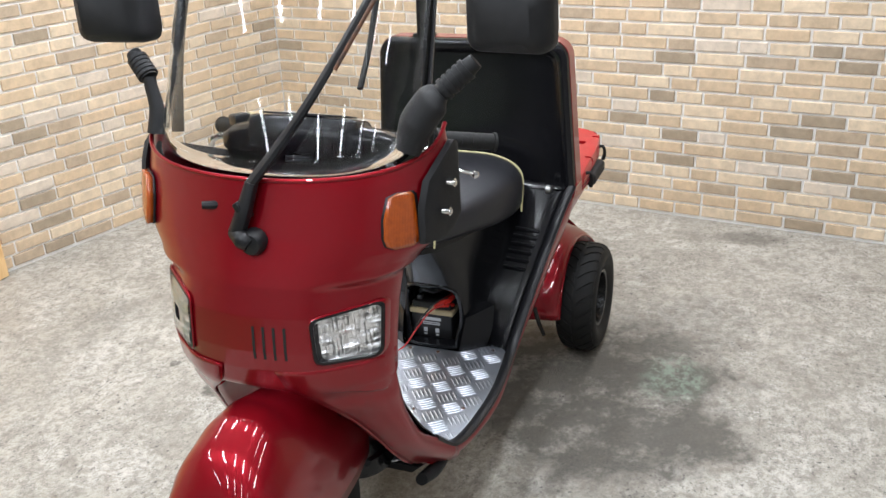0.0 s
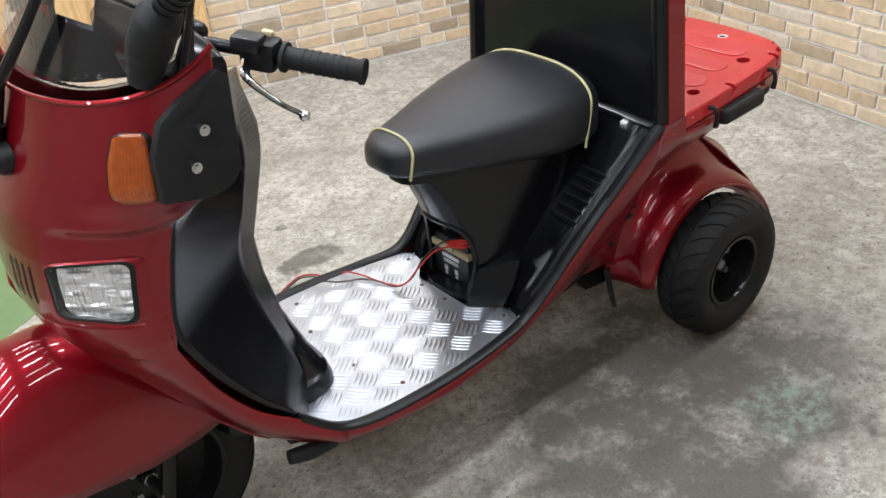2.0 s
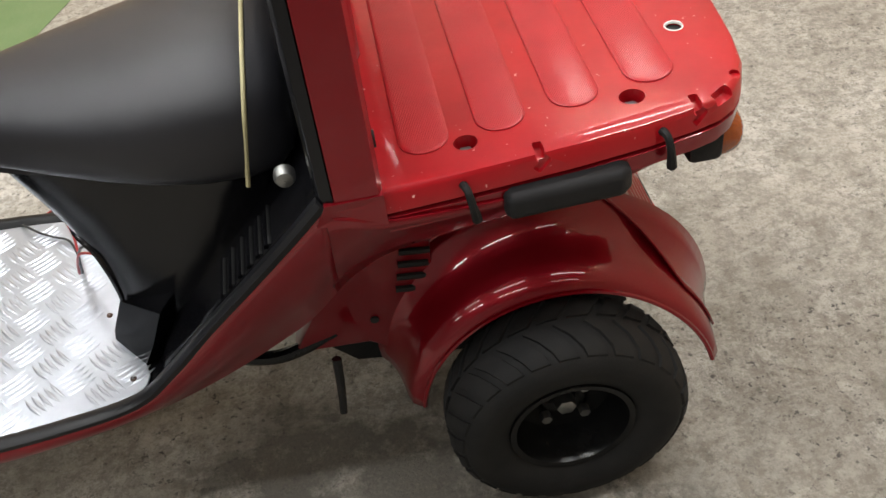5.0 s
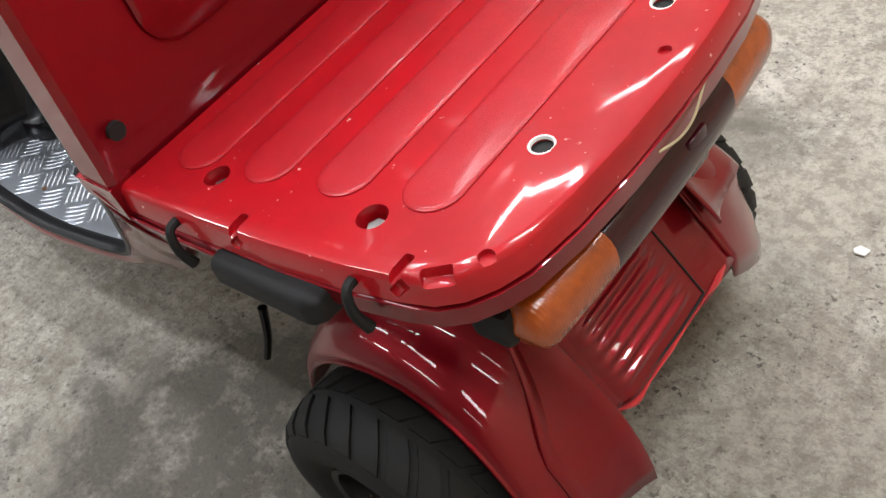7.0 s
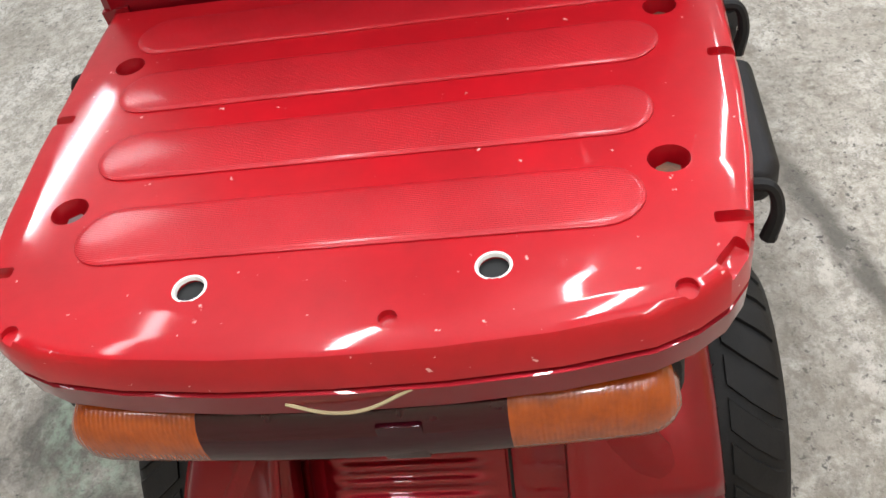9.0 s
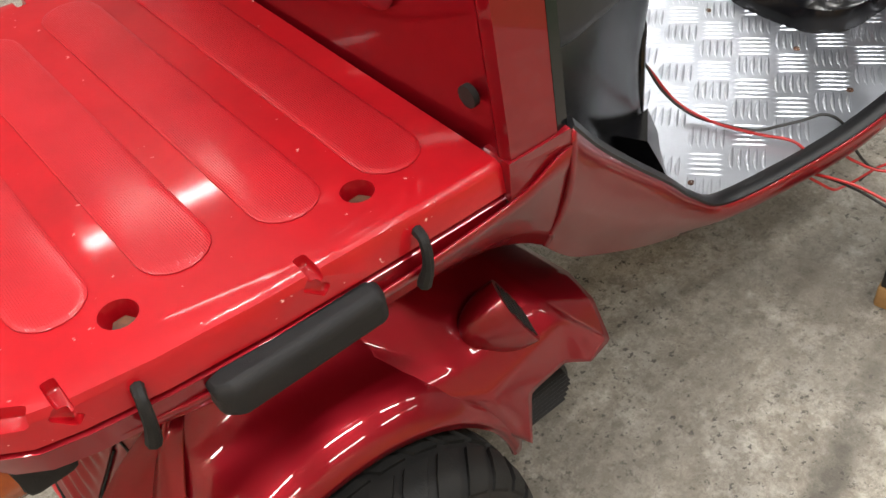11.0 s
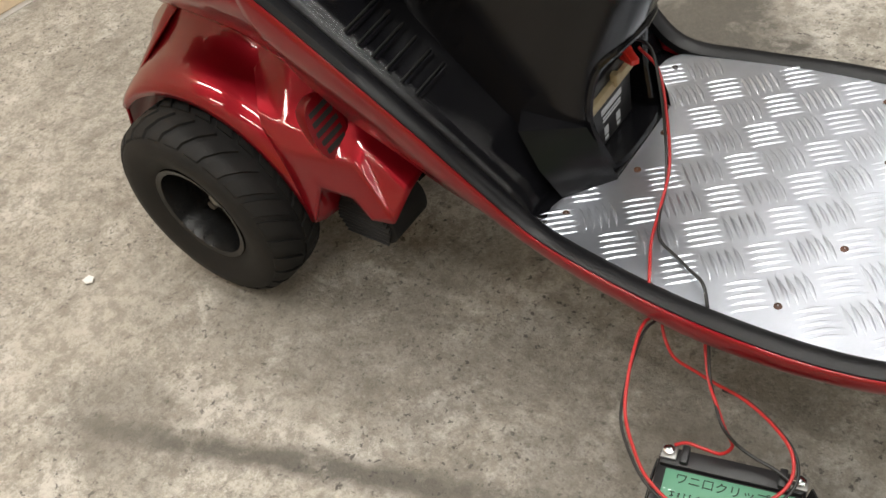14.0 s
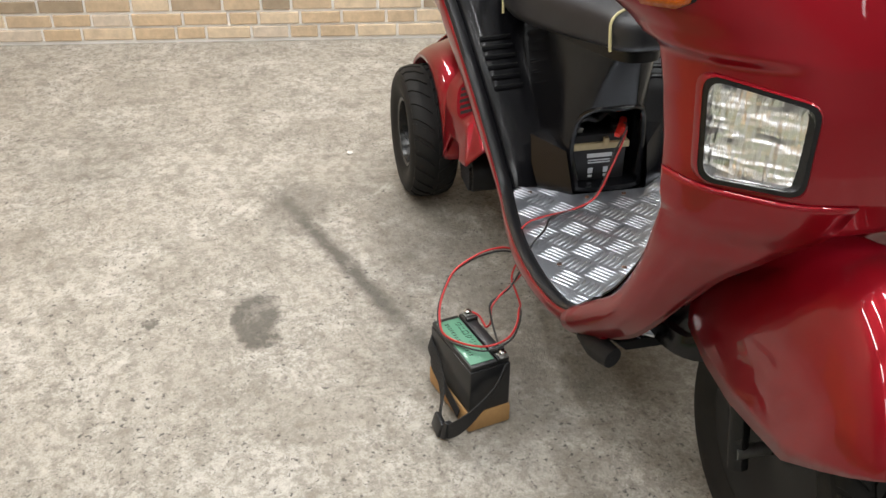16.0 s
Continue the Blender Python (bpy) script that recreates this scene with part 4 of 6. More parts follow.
bar = new("handlebar")
bar.parent, bar["label"] = scooter, "black handlebar with grips and brake levers"
part("bar_cover", loft([[(1.365 + dx + 0.045 * g * math.copysign(abs(math.cos(a)) ** 0.7, math.cos(a)), y, z + 0.045 * g * math.copysign(abs(math.sin(a)) ** 0.7, math.sin(a))) for a in (2 * math.pi * k / 20 for k in range(20))]
                        for y, z, g, dx in ((-0.215, 1.105, 0.45, -0.02), (-0.18, 1.112, 0.75, -0.01), (-0.09, 1.12, 1.0, 0), (0, 1.125, 1.05, 0), (0.09, 1.12, 1.0, 0), (0.18, 1.112, 0.75, -0.01), (0.215, 1.105, 0.45, -0.02))]), BLACK_GLOSS, bar, "glossy black handlebar cover")
part("meter", box((0.10, 0.26, 0.085), (1.355, 0, 1.125), 0.016, Euler((0, radians(-18), 0)).to_matrix(), segments=3), BLACK_GLOSS, bar, "glossy black instrument housing")
part("meter_glass", box((0.075, 0.19, 0.004), (1.342, 0, 1.170), 0.0015, Euler((0, radians(-18), 0)).to_matrix()), BLACK_SATIN, bar)
part("stem", rod((1.32, 0, 0.95), (1.36, 0, 1.11), 0.06, n=16), BLACK_SATIN, bar)
for s in (1, -1):
    e = Vector((1.158, s * 0.356, 1.078))
    r0 = Vector((1.318, s * 0.135, 1.125))
    g0 = r0.lerp(e, 0.50)
    part("bar_tube", rod(r0, g0, 0.011), BLACK_METAL, bar)
    sw = r0.lerp(e, 0.36)
    q = (e - r0).to_track_quat("X", "Z").to_matrix()
    body = part("switch_box", box((0.062, 0.05, 0.052), sw, 0.010, q), BLACK_SATIN, bar, "black switch box")
    part("reservoir", box((0.05, 0.04, 0.026), sw + Vector((0.022, s * 0.005, 0.026)), 0.006, q), BLACK_SATIN, body)
    part("switch", box((0.02, 0.012, 0.012), sw + Vector((-0.018, s * 0.0, 0.027)), 0.002, q), TAN_TAPE, body)
    grip = rod(g0, e, 0.0185, n=20)
    part("grip", grip, RUBBER, bar, "ribbed black rubber grip")
    for k in range(7):
        p = g0.lerp(e, 0.25 + 0.09 * k)
        d = (e - g0).normalized()
        part("grip_rib", rod(p - d * 0.003, p + d * 0.003, 0.0196, n=16), RUBBER, bar)
    for p, rr in ((g0, 0.025), (e - (e - g0).normalized() * 0.006, 0.0215)):
        d = (e - g0).normalized()
        part("grip_flange", rod(p, p + d * 0.006, rr, n=20), RUBBER, bar)
    lever = pipe([sw + Vector((0.035, s * 0.01, -0.004)), sw + Vector((0.06, s * 0.055, -0.012)), Vector((1.294, s * 0.305, 1.058)), Vector((1.275, s * 0.346, 1.041))], [0.010, 0.009, 0.0065, 0.006], flat=0.7)
    bmesh.ops.create_icosphere(lever, subdivisions=2, radius=0.0095, matrix=Matrix.Translation((1.275, s * 0.348, 1.040)))
    part("brake_lever", lever, CHROME, bar, "bright alloy brake lever with ball end")


# --- side rails: the red band with black trim that sweeps from the shield to the deck
RAIL = smooth_path([(1.34, 0.255, 0.395), (1.26, 0.267, 0.328), (1.16, 0.280, 0.309), (1.0, 0.282, 0.305), (0.85, 0.266, 0.305), (0.735, 0.25, 0.316), (0.655, 0.258, 0.385), (0.58, 0.274, 0.472), (0.50, 0.292, 0.560), (0.43, 0.310, 0.640), (0.377, 0.330, 0.708)], 6)
LOW = smooth_path([(1.34, 0.222, 0.315), (1.26, 0.232, 0.268), (1.16, 0.252, 0.256), (1.0, 0.262, 0.250), (0.85, 0.24, 0.248), (0.735, 0.22, 0.258), (0.655, 0.225, 0.294), (0.58, 0.238, 0.342), (0.50, 0.245, 0.394), (0.44, 0.258, 0.445), (0.385, 0.275, 0.515)], 6)
for s in (1, -1):
    rows = []
    for a, b in zip(RAIL, LOW):
        row = []
        for t in (0, 0.12, 0.3, 0.5, 0.7, 0.88, 1.0):
            p = a.lerp(b, t)
            p.y += 0.012 * math.sin(math.pi * min(1, t * 1.1))
            row.append((p.x, s * p.y, p.z))
        row.append((b.x, s * (b.y - 0.03), b.z + 0.012))
        rows.append(row)
    thicken(part("side_rail", sheet(rows), RED, scooter, "red lower body band along the footboard"), 0.004, -1 if s > 0 else 1)
    # black rubber trim on the inner edge
    rows = []
    for i, a in enumerate(RAIL):
        d = (RAIL[min(i + 1, len(RAIL) - 1)] - RAIL[max(i - 1, 0)]).normalized()
        up = Vector((0, 1, 0)).cross(d).normalized()
        if up.z < 0:
            up = -up
        rows.append([a + Vector((0, 0.002, 0)) - up * 0.004, a + Vector((0, 0.003, 0)) + up * 0.004, a + Vector((0, -0.004, 0)) + up * 0.009, a + Vector((0, -0.018, 0)) + up * 0.008, a + Vector((0, -0.027, 0)) + up * 0.001, a + Vector((0, -0.027, 0)) - up * 0.012])
    rows = [[(p.x, s * p.y, p.z) for p in row] for row in rows]
    part("edge_trim", loft(rows), BLACK_SATIN, scooter, "black rubber edge trim")
    # small black step peg under the front end
    part("foot_peg", pipe([(1.365, s * 0.216, 0.285), (1.315, s * 0.226, 0.279), (1.265, s * 0.230, 0.277)], [0.020, 0.024, 0.019], n=12, flat=0.75), BLACK_ROUGH, scooter, "black rubber step peg")

# --- footboard: aluminium tread plate
PLATE_Z = 0.306


def plate_half(x):
    return float(np.interp(x, [r.x for r in reversed(RAIL)], [r.y for r in reversed(RAIL)])) - 0.026


outline = []
for x in np.linspace(1.24, 0.76, 13):
    outline.append((float(x), plate_half(float(x))))
outline += [(0.744, 0.222), (0.733, 0.213), (0.725, 0.198), (0.722, 0.180), (0.727, 0.160), (0.746, 0.128), (0.772, 0.100), (0.782, 0.088), (0.782, 0.0)]
front = [(1.362, 0.0), (1.360, 0.06), (1.342, 0.13), (1.302, 0.19), (1.262, 0.228)]
half = front + outline
full = [(x, y) for x, y in half] + [(x, -y) for x, y in reversed(half) if y > 0]
plate = part("footboard", prism(full, PLATE_Z - 0.004, PLATE_Z), ALLOY, scooter, "aluminium checker-plate footboard", smooth=False)


def tread_bars():
    """Five-bar tread: groups of parallel raised lozenges, turned from one group to the next."""
    bm = bmesh.new()
    for i in range(-8, 9):
        for j in range(-8, 9):
            for kind in (0, 1):
                c = Vector((0.982 + 0.094 * i + 0.047 * kind, -0.030 + 0.0735 * j - 0.004 * i + 0.0368 * kind, PLATE_Z))
                if not 0.745 < c.x < 1.335 or (c.x < 0.81 and abs(c.y) < 0.125):
                    continue
                lim = plate_half(min(c.x, 1.24)) - 0.014 - max(0, c.x - 1.24) * 0.6
                if abs(c.y) > lim:
                    continue
                a = radians(-50 if kind == 0 else 37)
                d, e = Vector((math.cos(a), math.sin(a), 0)), Vector((-math.sin(a), math.cos(a), 0))
                for k in range(5):
                    o = c + e * (k - 2) * 0.0112
                    L, W, H, bow = 0.0275, 0.0035, 0.0024, 0.0024
                    low = [bm.verts.new(o + d * L * f - e * (W * (1 - f * f) + bow * f * f)) for f in (-1, -0.6, 0, 0.6, 1)]
                    high = [low[0]] + [bm.verts.new(o + d * L * f + e * (W * (1 - f * f) - bow * f * f)) for f in (-0.6, 0, 0.6)] + [low[4]]
                    mid = [bm.verts.new(o + d * L * f - e * bow * f * f + Vector((0, 0, H * (1 - 0.4 * f * f)))) for f in (-0.6, 0, 0.6)]
                    for q in ((low[0], low[1], mid[0]), (low[1], low[2], mid[1], mid[0]), (low[2], low[3], mid[2], mid[1]), (low[3], low[4], mid[2]),
                              (high[1], low[0], mid[0]), (high[2], high[1], mid[0], mid[1]), (high[3], high[2], mid[1], mid[2]), (low[4], high[3], mid[2])):
                        bm.faces.new(q)
    return bm


bars = tread_bars()
me = bpy.data.meshes.new("tread_pattern")
for f in bars.faces:
    f.smooth = True
bars.to_mesh(me)
bars.free()
me.materials.append(ALLOY)
pattern = new("tread_pattern", me)
pattern.parent = plate
pattern["kind"] = "stuff"
for x, y in ((1.07, 0.215), (1.11, 0.09), (0.748, 0.183), (0.80, 0.03), (1.07, -0.215), (1.11, -0.09), (0.748, -0.183), (0.80, -0.06)):
    part("screw", revolve([(0.0, 0.0055), (0.0016, 0.005), (0.0022, 0.001)], (x, y, PLATE_Z), 12, axis="z"), RUST, plate)
# underside of the footboard
part("floor_pan", loft([[(1.34, y, z) for y, z in ((-0.20, 0.299), (0.20, 0.299), (0.18, 0.280), (-0.18, 0.280))], [(1.2, y, z) for y, z in ((-0.25, 0.299), (0.25, 0.299), (0.22, 0.258), (-0.22, 0.258))], [(0.74, y, z) for y, z in ((-0.23, 0.296), (0.23, 0.296), (0.21, 0.246), (-0.21, 0.246))]]), BLACK_SATIN, scooter)

# --- black ramp from the footboard up to the back panel
rows = [[(0.81, 0.205 * t, 0.2985) for t in np.linspace(-1, 1, 13)], [(RAIL[33].x + 0.012, (RAIL[33].y - 0.022) * t, 0.2995) for t in np.linspace(-1, 1, 13)]]
for a in RAIL[33:]:
    outer = a.y - 0.022
    row = []
    for t in np.linspace(-1, 1, 13):
        lift = 0.016 * (1 - abs(t)) if a.x < 0.7 else 0
        row.append((a.x - 0.008, outer * t, a.z - 0.004 + lift))
    rows.append(row)
ramp = part("inner_fairing", sheet(rows), BLACK_GLOSS, scooter, "glossy black inner fairing beside the seat")
thicken(ramp, 0.004)
for s in (1, -1):
    for k in range(6):
        at = 43.6 + 1.32 * k
        p = RAIL[int(at)].lerp(RAIL[int(at) + 1], at % 1)
        outer = p.y - 0.022
        line = [Vector((p.x - 0.008, s * outer * f, p.z - 0.0045 + 0.016 * (1 - f))) for f in (0.88, 0.74, 0.60)]
        part("vent_slot", pipe(line, 0.0045, n=8, flat=0.5), DARK, ramp)
        part("vent_rib", pipe([q + Vector((0.006, 0, -0.003)) for q in line], 0.0042, n=8), BLACK_GLOSS, ramp)
    part("corner_gusset", loft([[(0.784, s * 0.090, 0.307), (0.728, s * 0.158, 0.307), (0.67, s * 0.12, 0.307)], [(0.777, s * 0.094, 0.332), (0.700, s * 0.168, 0.36), (0.66, s * 0.12, 0.37)], [(0.745, s * 0.100, 0.40), (0.672, s * 0.165, 0.42), (0.65, s * 0.12, 0.42)]]), BLACK_GLOSS, ramp)
    if s > 0:
        part("round_knob", revolve([(0, 0.014), (s * 0.010, 0.014), (s * 0.016, 0.011), (s * 0.018, 0.001)], (0.420, s * 0.250, 0.708), 20), STEEL, ramp, "round dull metal lock plug")


# --- seat and its base
def trapezoid(x0, x1, w0, w1, z, n=32, power=0.55):
    """A rounded plan: rear x0 with half width w0, front x1 with half width w1."""
    ring = []
    for k in range(n):
        a = 2 * math.pi * k / n
        c, s = math.copysign(abs(math.cos(a)) ** power, math.cos(a)), math.copysign(abs(math.sin(a)) ** power, math.sin(a))
        t = (c + 1) / 2
        ring.append((x0 + (x1 - x0) * t, s * (w0 + (w1 - w0) * t), z))
    return ring


base_rings = [trapezoid(0.42, 0.862, 0.172, 0.062, 0.688), trapezoid(0.42, 0.848, 0.172, 0.066, 0.645), trapezoid(0.44, 0.812, 0.165, 0.076, 0.57), trapezoid(0.48, 0.778, 0.155, 0.088, 0.49), trapezoid(0.53, 0.766, 0.145, 0.100, 0.41), trapezoid(0.57, 0.772, 0.138, 0.102, 0.35), trapezoid(0.58, 0.782, 0.138, 0.100, 0.309)]
seat_base = part("seat_base", loft(base_rings), BLACK_GLOSS, scooter, "glossy black seat base with an open battery bay")
bay = loft([[(0.70, y, z) for y, z in ((-0.072, 0.318), (0.072, 0.318), (0.088, 0.40), (0.078, 0.478), (0.05, 0.508), (-0.05, 0.508), (-0.078, 0.478), (-0.088, 0.40))],
            [(0.95, y, z) for y, z in ((-0.072, 0.318), (0.072, 0.318), (0.088, 0.40), (0.078, 0.478), (0.05, 0.508), (-0.05, 0.508), (-0.078, 0.478), (-0.088, 0.40))]])
bay2 = loft([[(0.60, y, z) for y, z in ((-0.075, 0.318), (0.075, 0.318), (0.08, 0.50), (-0.08, 0.50))], [(0.715, y, z) for y, z in ((-0.075, 0.318), (0.075, 0.318), (0.08, 0.50), (-0.08, 0.50))]])
cut(seat_base, bay)
cut(seat_base, bay2)
for f in seat_base.data.polygons:
    f.use_smooth = True
seat_base.data.set_sharp_from_angle(angle=radians(35))
# raised rim round the bay
rim = [(0.757, -0.074, 0.33), (0.742, -0.087, 0.40), (0.752, -0.078, 0.478), (0.780, -0.050, 0.512), (0.788, 0.0, 0.514), (0.780, 0.050, 0.512), (0.752, 0.078, 0.478), (0.742, 0.087, 0.40), (0.757, 0.074, 0.33)]
part("bay_rim", pipe(rim, 0.0065, steps=4), BLACK_GLOSS, seat_base)

seat = new("seat")
seat.parent, seat["label"] = scooter, "black vinyl saddle with cream piping"


def seat_ring(x, w, zb, zt, n=32):
    ring = []
    zc, h = (zb + zt) / 2, (zt - zb) / 2
    for k in range(n):
        a = 2 * math.pi * k / n
        c, s = math.cos(a), math.sin(a)
        up = s >= 0
        yy = w * math.copysign(abs(c) ** (0.62 if up else 0.4), c)
        zz = zc + h * math.copysign(abs(s) ** (0.72 if up else 0.4), s)
        if up:
            yy *= 1 - 0.13 * abs(s) ** 2
        ring.append((x, yy, zz))
    return ring


SEAT = ((0.40, 0.12, 0.68, 0.775), (0.41, 0.165, 0.66, 0.803), (0.43, 0.183, 0.645, 0.816), (0.47, 0.192, 0.638, 0.822), (0.53, 0.192, 0.638, 0.819), (0.60, 0.182, 0.645, 0.807), (0.67, 0.163, 0.655, 0.795), (0.74, 0.136, 0.664, 0.786), (0.80, 0.108, 0.67, 0.778), (0.85, 0.088, 0.676, 0.772), (0.89, 0.076, 0.68, 0.766), (0.912, 0.062, 0.686, 0.758), (0.926, 0.043, 0.694, 0.748), (0.932, 0.02, 0.706, 0.734))
part("cushion", loft([seat_ring(*q) for q in SEAT]), VINYL, seat)
for q, g in (((0.445, 0.187, 0.643, 0.8185), 0.2), ((0.878, 0.0795, 0.679, 0.768), -0.25)):
    ring = seat_ring(*q, n=48)
    lower = min(p[2] for p in ring) + 0.006
    line = [p for p in ring[:25]]
    part("piping", pipe([(p[0] + g * (q[3] - p[2]) * (1 if g > 0 else -1), p[1] * 1.012, p[2] + 0.0015) for p in [(ring[0][0], ring[0][1], lower)] + line + [(ring[24][0], ring[24][1], lower)]], 0.0032, smooth=False), PIPING, seat, "cream piping along the seam")
part("seat_pan", loft([trapezoid(0.43, 0.885, 0.178, 0.058, 0.652), trapezoid(0.43, 0.88, 0.178, 0.06, 0.685)]), BLACK_SATIN, seat)
part("seat_hook", pipe([(0.862, 0.02, 0.68), (0.870, 0.015, 0.662), (0.868, -0.01, 0.655), (0.86, -0.02, 0.668)], 0.002, n=6), STEEL, seat_base)

# --- back panel
PANEL_TOP = 1.150


def panel_outline(grow=0.0, top=PANEL_TOP, n=8):
    """Half widths narrow towards rounded top corners; as (y, z), from the foot round."""
    w0, w1, r = 0.325 + grow, 0.300 + grow, 0.055 + grow * 0.5
    t = top + grow
    out = [(w0, 0.695)]
    for i in range(n + 1):
        a = math.pi / 2 * i / n
        out.append((w1 - r + r * math.cos(a), t - r + r * math.sin(a)))
    return out + [(-y, z) for y, z in reversed(out)]


def panel_ring(x, grow, top=PANEL_TOP, lean=0.0, foot=0.695):
    return [(x + (z - 0.72) * lean, y, max(z, foot)) for y, z in panel_outline(grow, top)]


back_red = part("back_shell", loft([panel_ring(0.308, -0.014), panel_ring(0.303, -0.004), panel_ring(0.308, 0.006), panel_ring(0.362, 0.006)]), RED, scooter, "red outer shell of the back panel")
front_rings = [panel_ring(0.364, 0.0045), panel_ring(0.378, 0.002), panel_ring(0.384, -0.008), panel_ring(0.384, -0.02), panel_ring(0.376, -0.03), panel_ring(0.355, -0.05), panel_ring(0.352, -0.09)]
panel = part("back_panel", loft(front_rings, caps=True), BLACK_GLOSS, scooter, "glossy black moulded back panel behind the seat")
for k in range(6):
    z = 1.06 - 0.048 * k
    part("rib", box((0.010, 0.25, 0.014), (0.356, -0.02, z), 0.004), BLACK_GLOSS, panel)
# recessed field on the rear face, with drain hole at each foot
part("rear_field", loft([[(0.3045, q[0], q[1]) for q in rounded(0.40, 0.27, 0.05, cy=0.93)], [(0.2985, q[0], q[1]) for q in rounded(0.385, 0.255, 0.045, cy=0.93)]]), RED, back_red)
for s in (1, -1):
    part("drain_hole", rod((0.300, s * 0.287, 0.764), (0.306, s * 0.287, 0.764), 0.011, n=16), DARK, back_red)
    part("roof_post", pipe([(0.37, s * 0.15, 1.15), (0.37, s * 0.15, 1.45), (0.40, s * 0.15, 1.85)], 0.015, n=12), BLACK_METAL, scooter, "black roof post on the back panel")
    part("post_foot", box((0.04, 0.06, 0.012), (0.36, s * 0.15, 1.160), 0.004), BLACK_METAL, scooter)

# --- rear deck
deck = new("rear_deck")
deck.parent, deck["label"] = scooter, "worn red flat cargo deck with pressed ribs"


def deck_outline(grow=0.0):
    half = [(0.303, 0.322), (0.25, 0.322), (0.16, 0.320), (0.06, 0.317), (-0.03, 0.310), (-0.095, 0.300), (-0.128, 0.291), (-0.152, 0.275), (-0.17, 0.252), (-0.184, 0.222), (-0.196, 0.16), (-0.203, 0.08), (-0.205, 0.0)]
    out = [(x - (grow if x < -0.1 else 0), y + grow) for x, y in half[:-1]]
    return out + [(half[-1][0] - grow, 0.0)] + [(x, -y) for x, y in reversed(out)]


def deck_ring(grow, drop):
    return [(x, y, deck_z(x) - drop) for x, y in deck_outline(grow)]


slab_bm = loft([deck_ring(-0.009, 0.0), deck_ring(-0.003, 0.002), deck_ring(0.0, 0.008), deck_ring(0.002, 0.034), deck_ring(-0.004, 0.038)])
top = part("deck_plate", slab_bm, RED_DECK, deck, "red painted deck plate with scuffs", sharp=50)
holes = bmesh.new()
for x, y, r in ((0.19, 0.263, 0.0155), (-0.029, 0.248, 0.0165), (0.19, -0.262, 0.0155), (-0.029, -0.248, 0.0165), (-0.131, 0.113, 0.0125), (-0.130, -0.116, 0.0125)):
    rod((x, y, deck_z(x) - 0.025), (x, y, deck_z(x) + 0.02), r, holes, 20)
for x, y, r in ((-0.164, 0.248, 0.008), (-0.162, -0.246, 0.008), (-0.172, -0.043, 0.007)):
    rod((x, y, deck_z(x) - 0.006), (x, y, deck_z(x) + 0.02), r, holes, 16)
for s in (1, -1):
    for x, y in ((0.107, 0.314), (-0.098, 0.292)):
        join(holes, box((0.012, 0.04, 0.02), (x, s * y, deck_z(x) - 0.002), 0.003))
        join(holes, box((0.024, 0.012, 0.012), (x - 0.002, s * (y + 0.005), deck_z(x) - 0.016), 0.003, Euler((0, radians(45), 0)).to_matrix()))
    join(holes, box((0.03, 0.03, 0.022), (-0.138, s * 0.287, deck_z(-0.138) - 0.002), 0.003, Euler((0, 0, s * radians(35))).to_matrix()))
cut(top, holes)
top.data.set_sharp_from_angle(angle=radians(45))
for x, y in ((-0.131, 0.113), (-0.130, -0.116)):
    part("grommet", revolve([(-0.003, 0.0110), (-0.001, 0.0113), (0.0006, 0.0118), (0.0007, 0.0134), (0.0, 0.0139)], (x, y, deck_z(x)), 24, axis="z"), WHITE_RING, deck, "worn white grommet")
    part("grommet_well", rod((x, y, deck_z(x) - 0.024), (x, y, deck_z(x) - 0.006), 0.0122, n=20), DARK, deck)
for x, y in ((0.19, 0.263), (-0.029, 0.248), (0.19, -0.262), (-0.029, -0.248)):
    part("bolt_head", rod((x, y, deck_z(x) - 0.022), (x, y, deck_z(x) - 0.014), 0.011, n=6), RUST if y < 0 else STEEL, deck)


def pad(x, half, width):
    """One pressed rib across the deck, with round ends."""
    out = []
    for side in (1, -1):
        for i in range(11):
            a = -math.pi / 2 + math.pi * i / 10
            out.append((x - side * width / 2 * math.sin(a) * 1.0, side * (half - width / 2 + width / 2 * math.cos(a))))
    rings = []
    for g, h in ((0.0, -0.002), (0.0, 0.0015), (-0.002, 0.0026), (-0.006, 0.0030)):
        ring = []
        for px, py in out:
            dx, dy = px - x, py
            L = max(half - width / 2, 0)
            cy = max(-L, min(L, py))
            v = Vector((px - x, py - cy))
            v = v * ((width / 2 + g) / (width / 2))
            ring.append((x + v.x, cy + v.y, deck_z(x + v.x) + h))
        rings.append(ring)
    return loft(rings)


for x, half in ((0.240, 0.268), (0.138, 0.256), (0.038, 0.243), (-0.066, 0.228)):
    part("rib_pad", pad(x, half, 0.066), RED_MATTE, deck, "scuffed paler red raised rib")
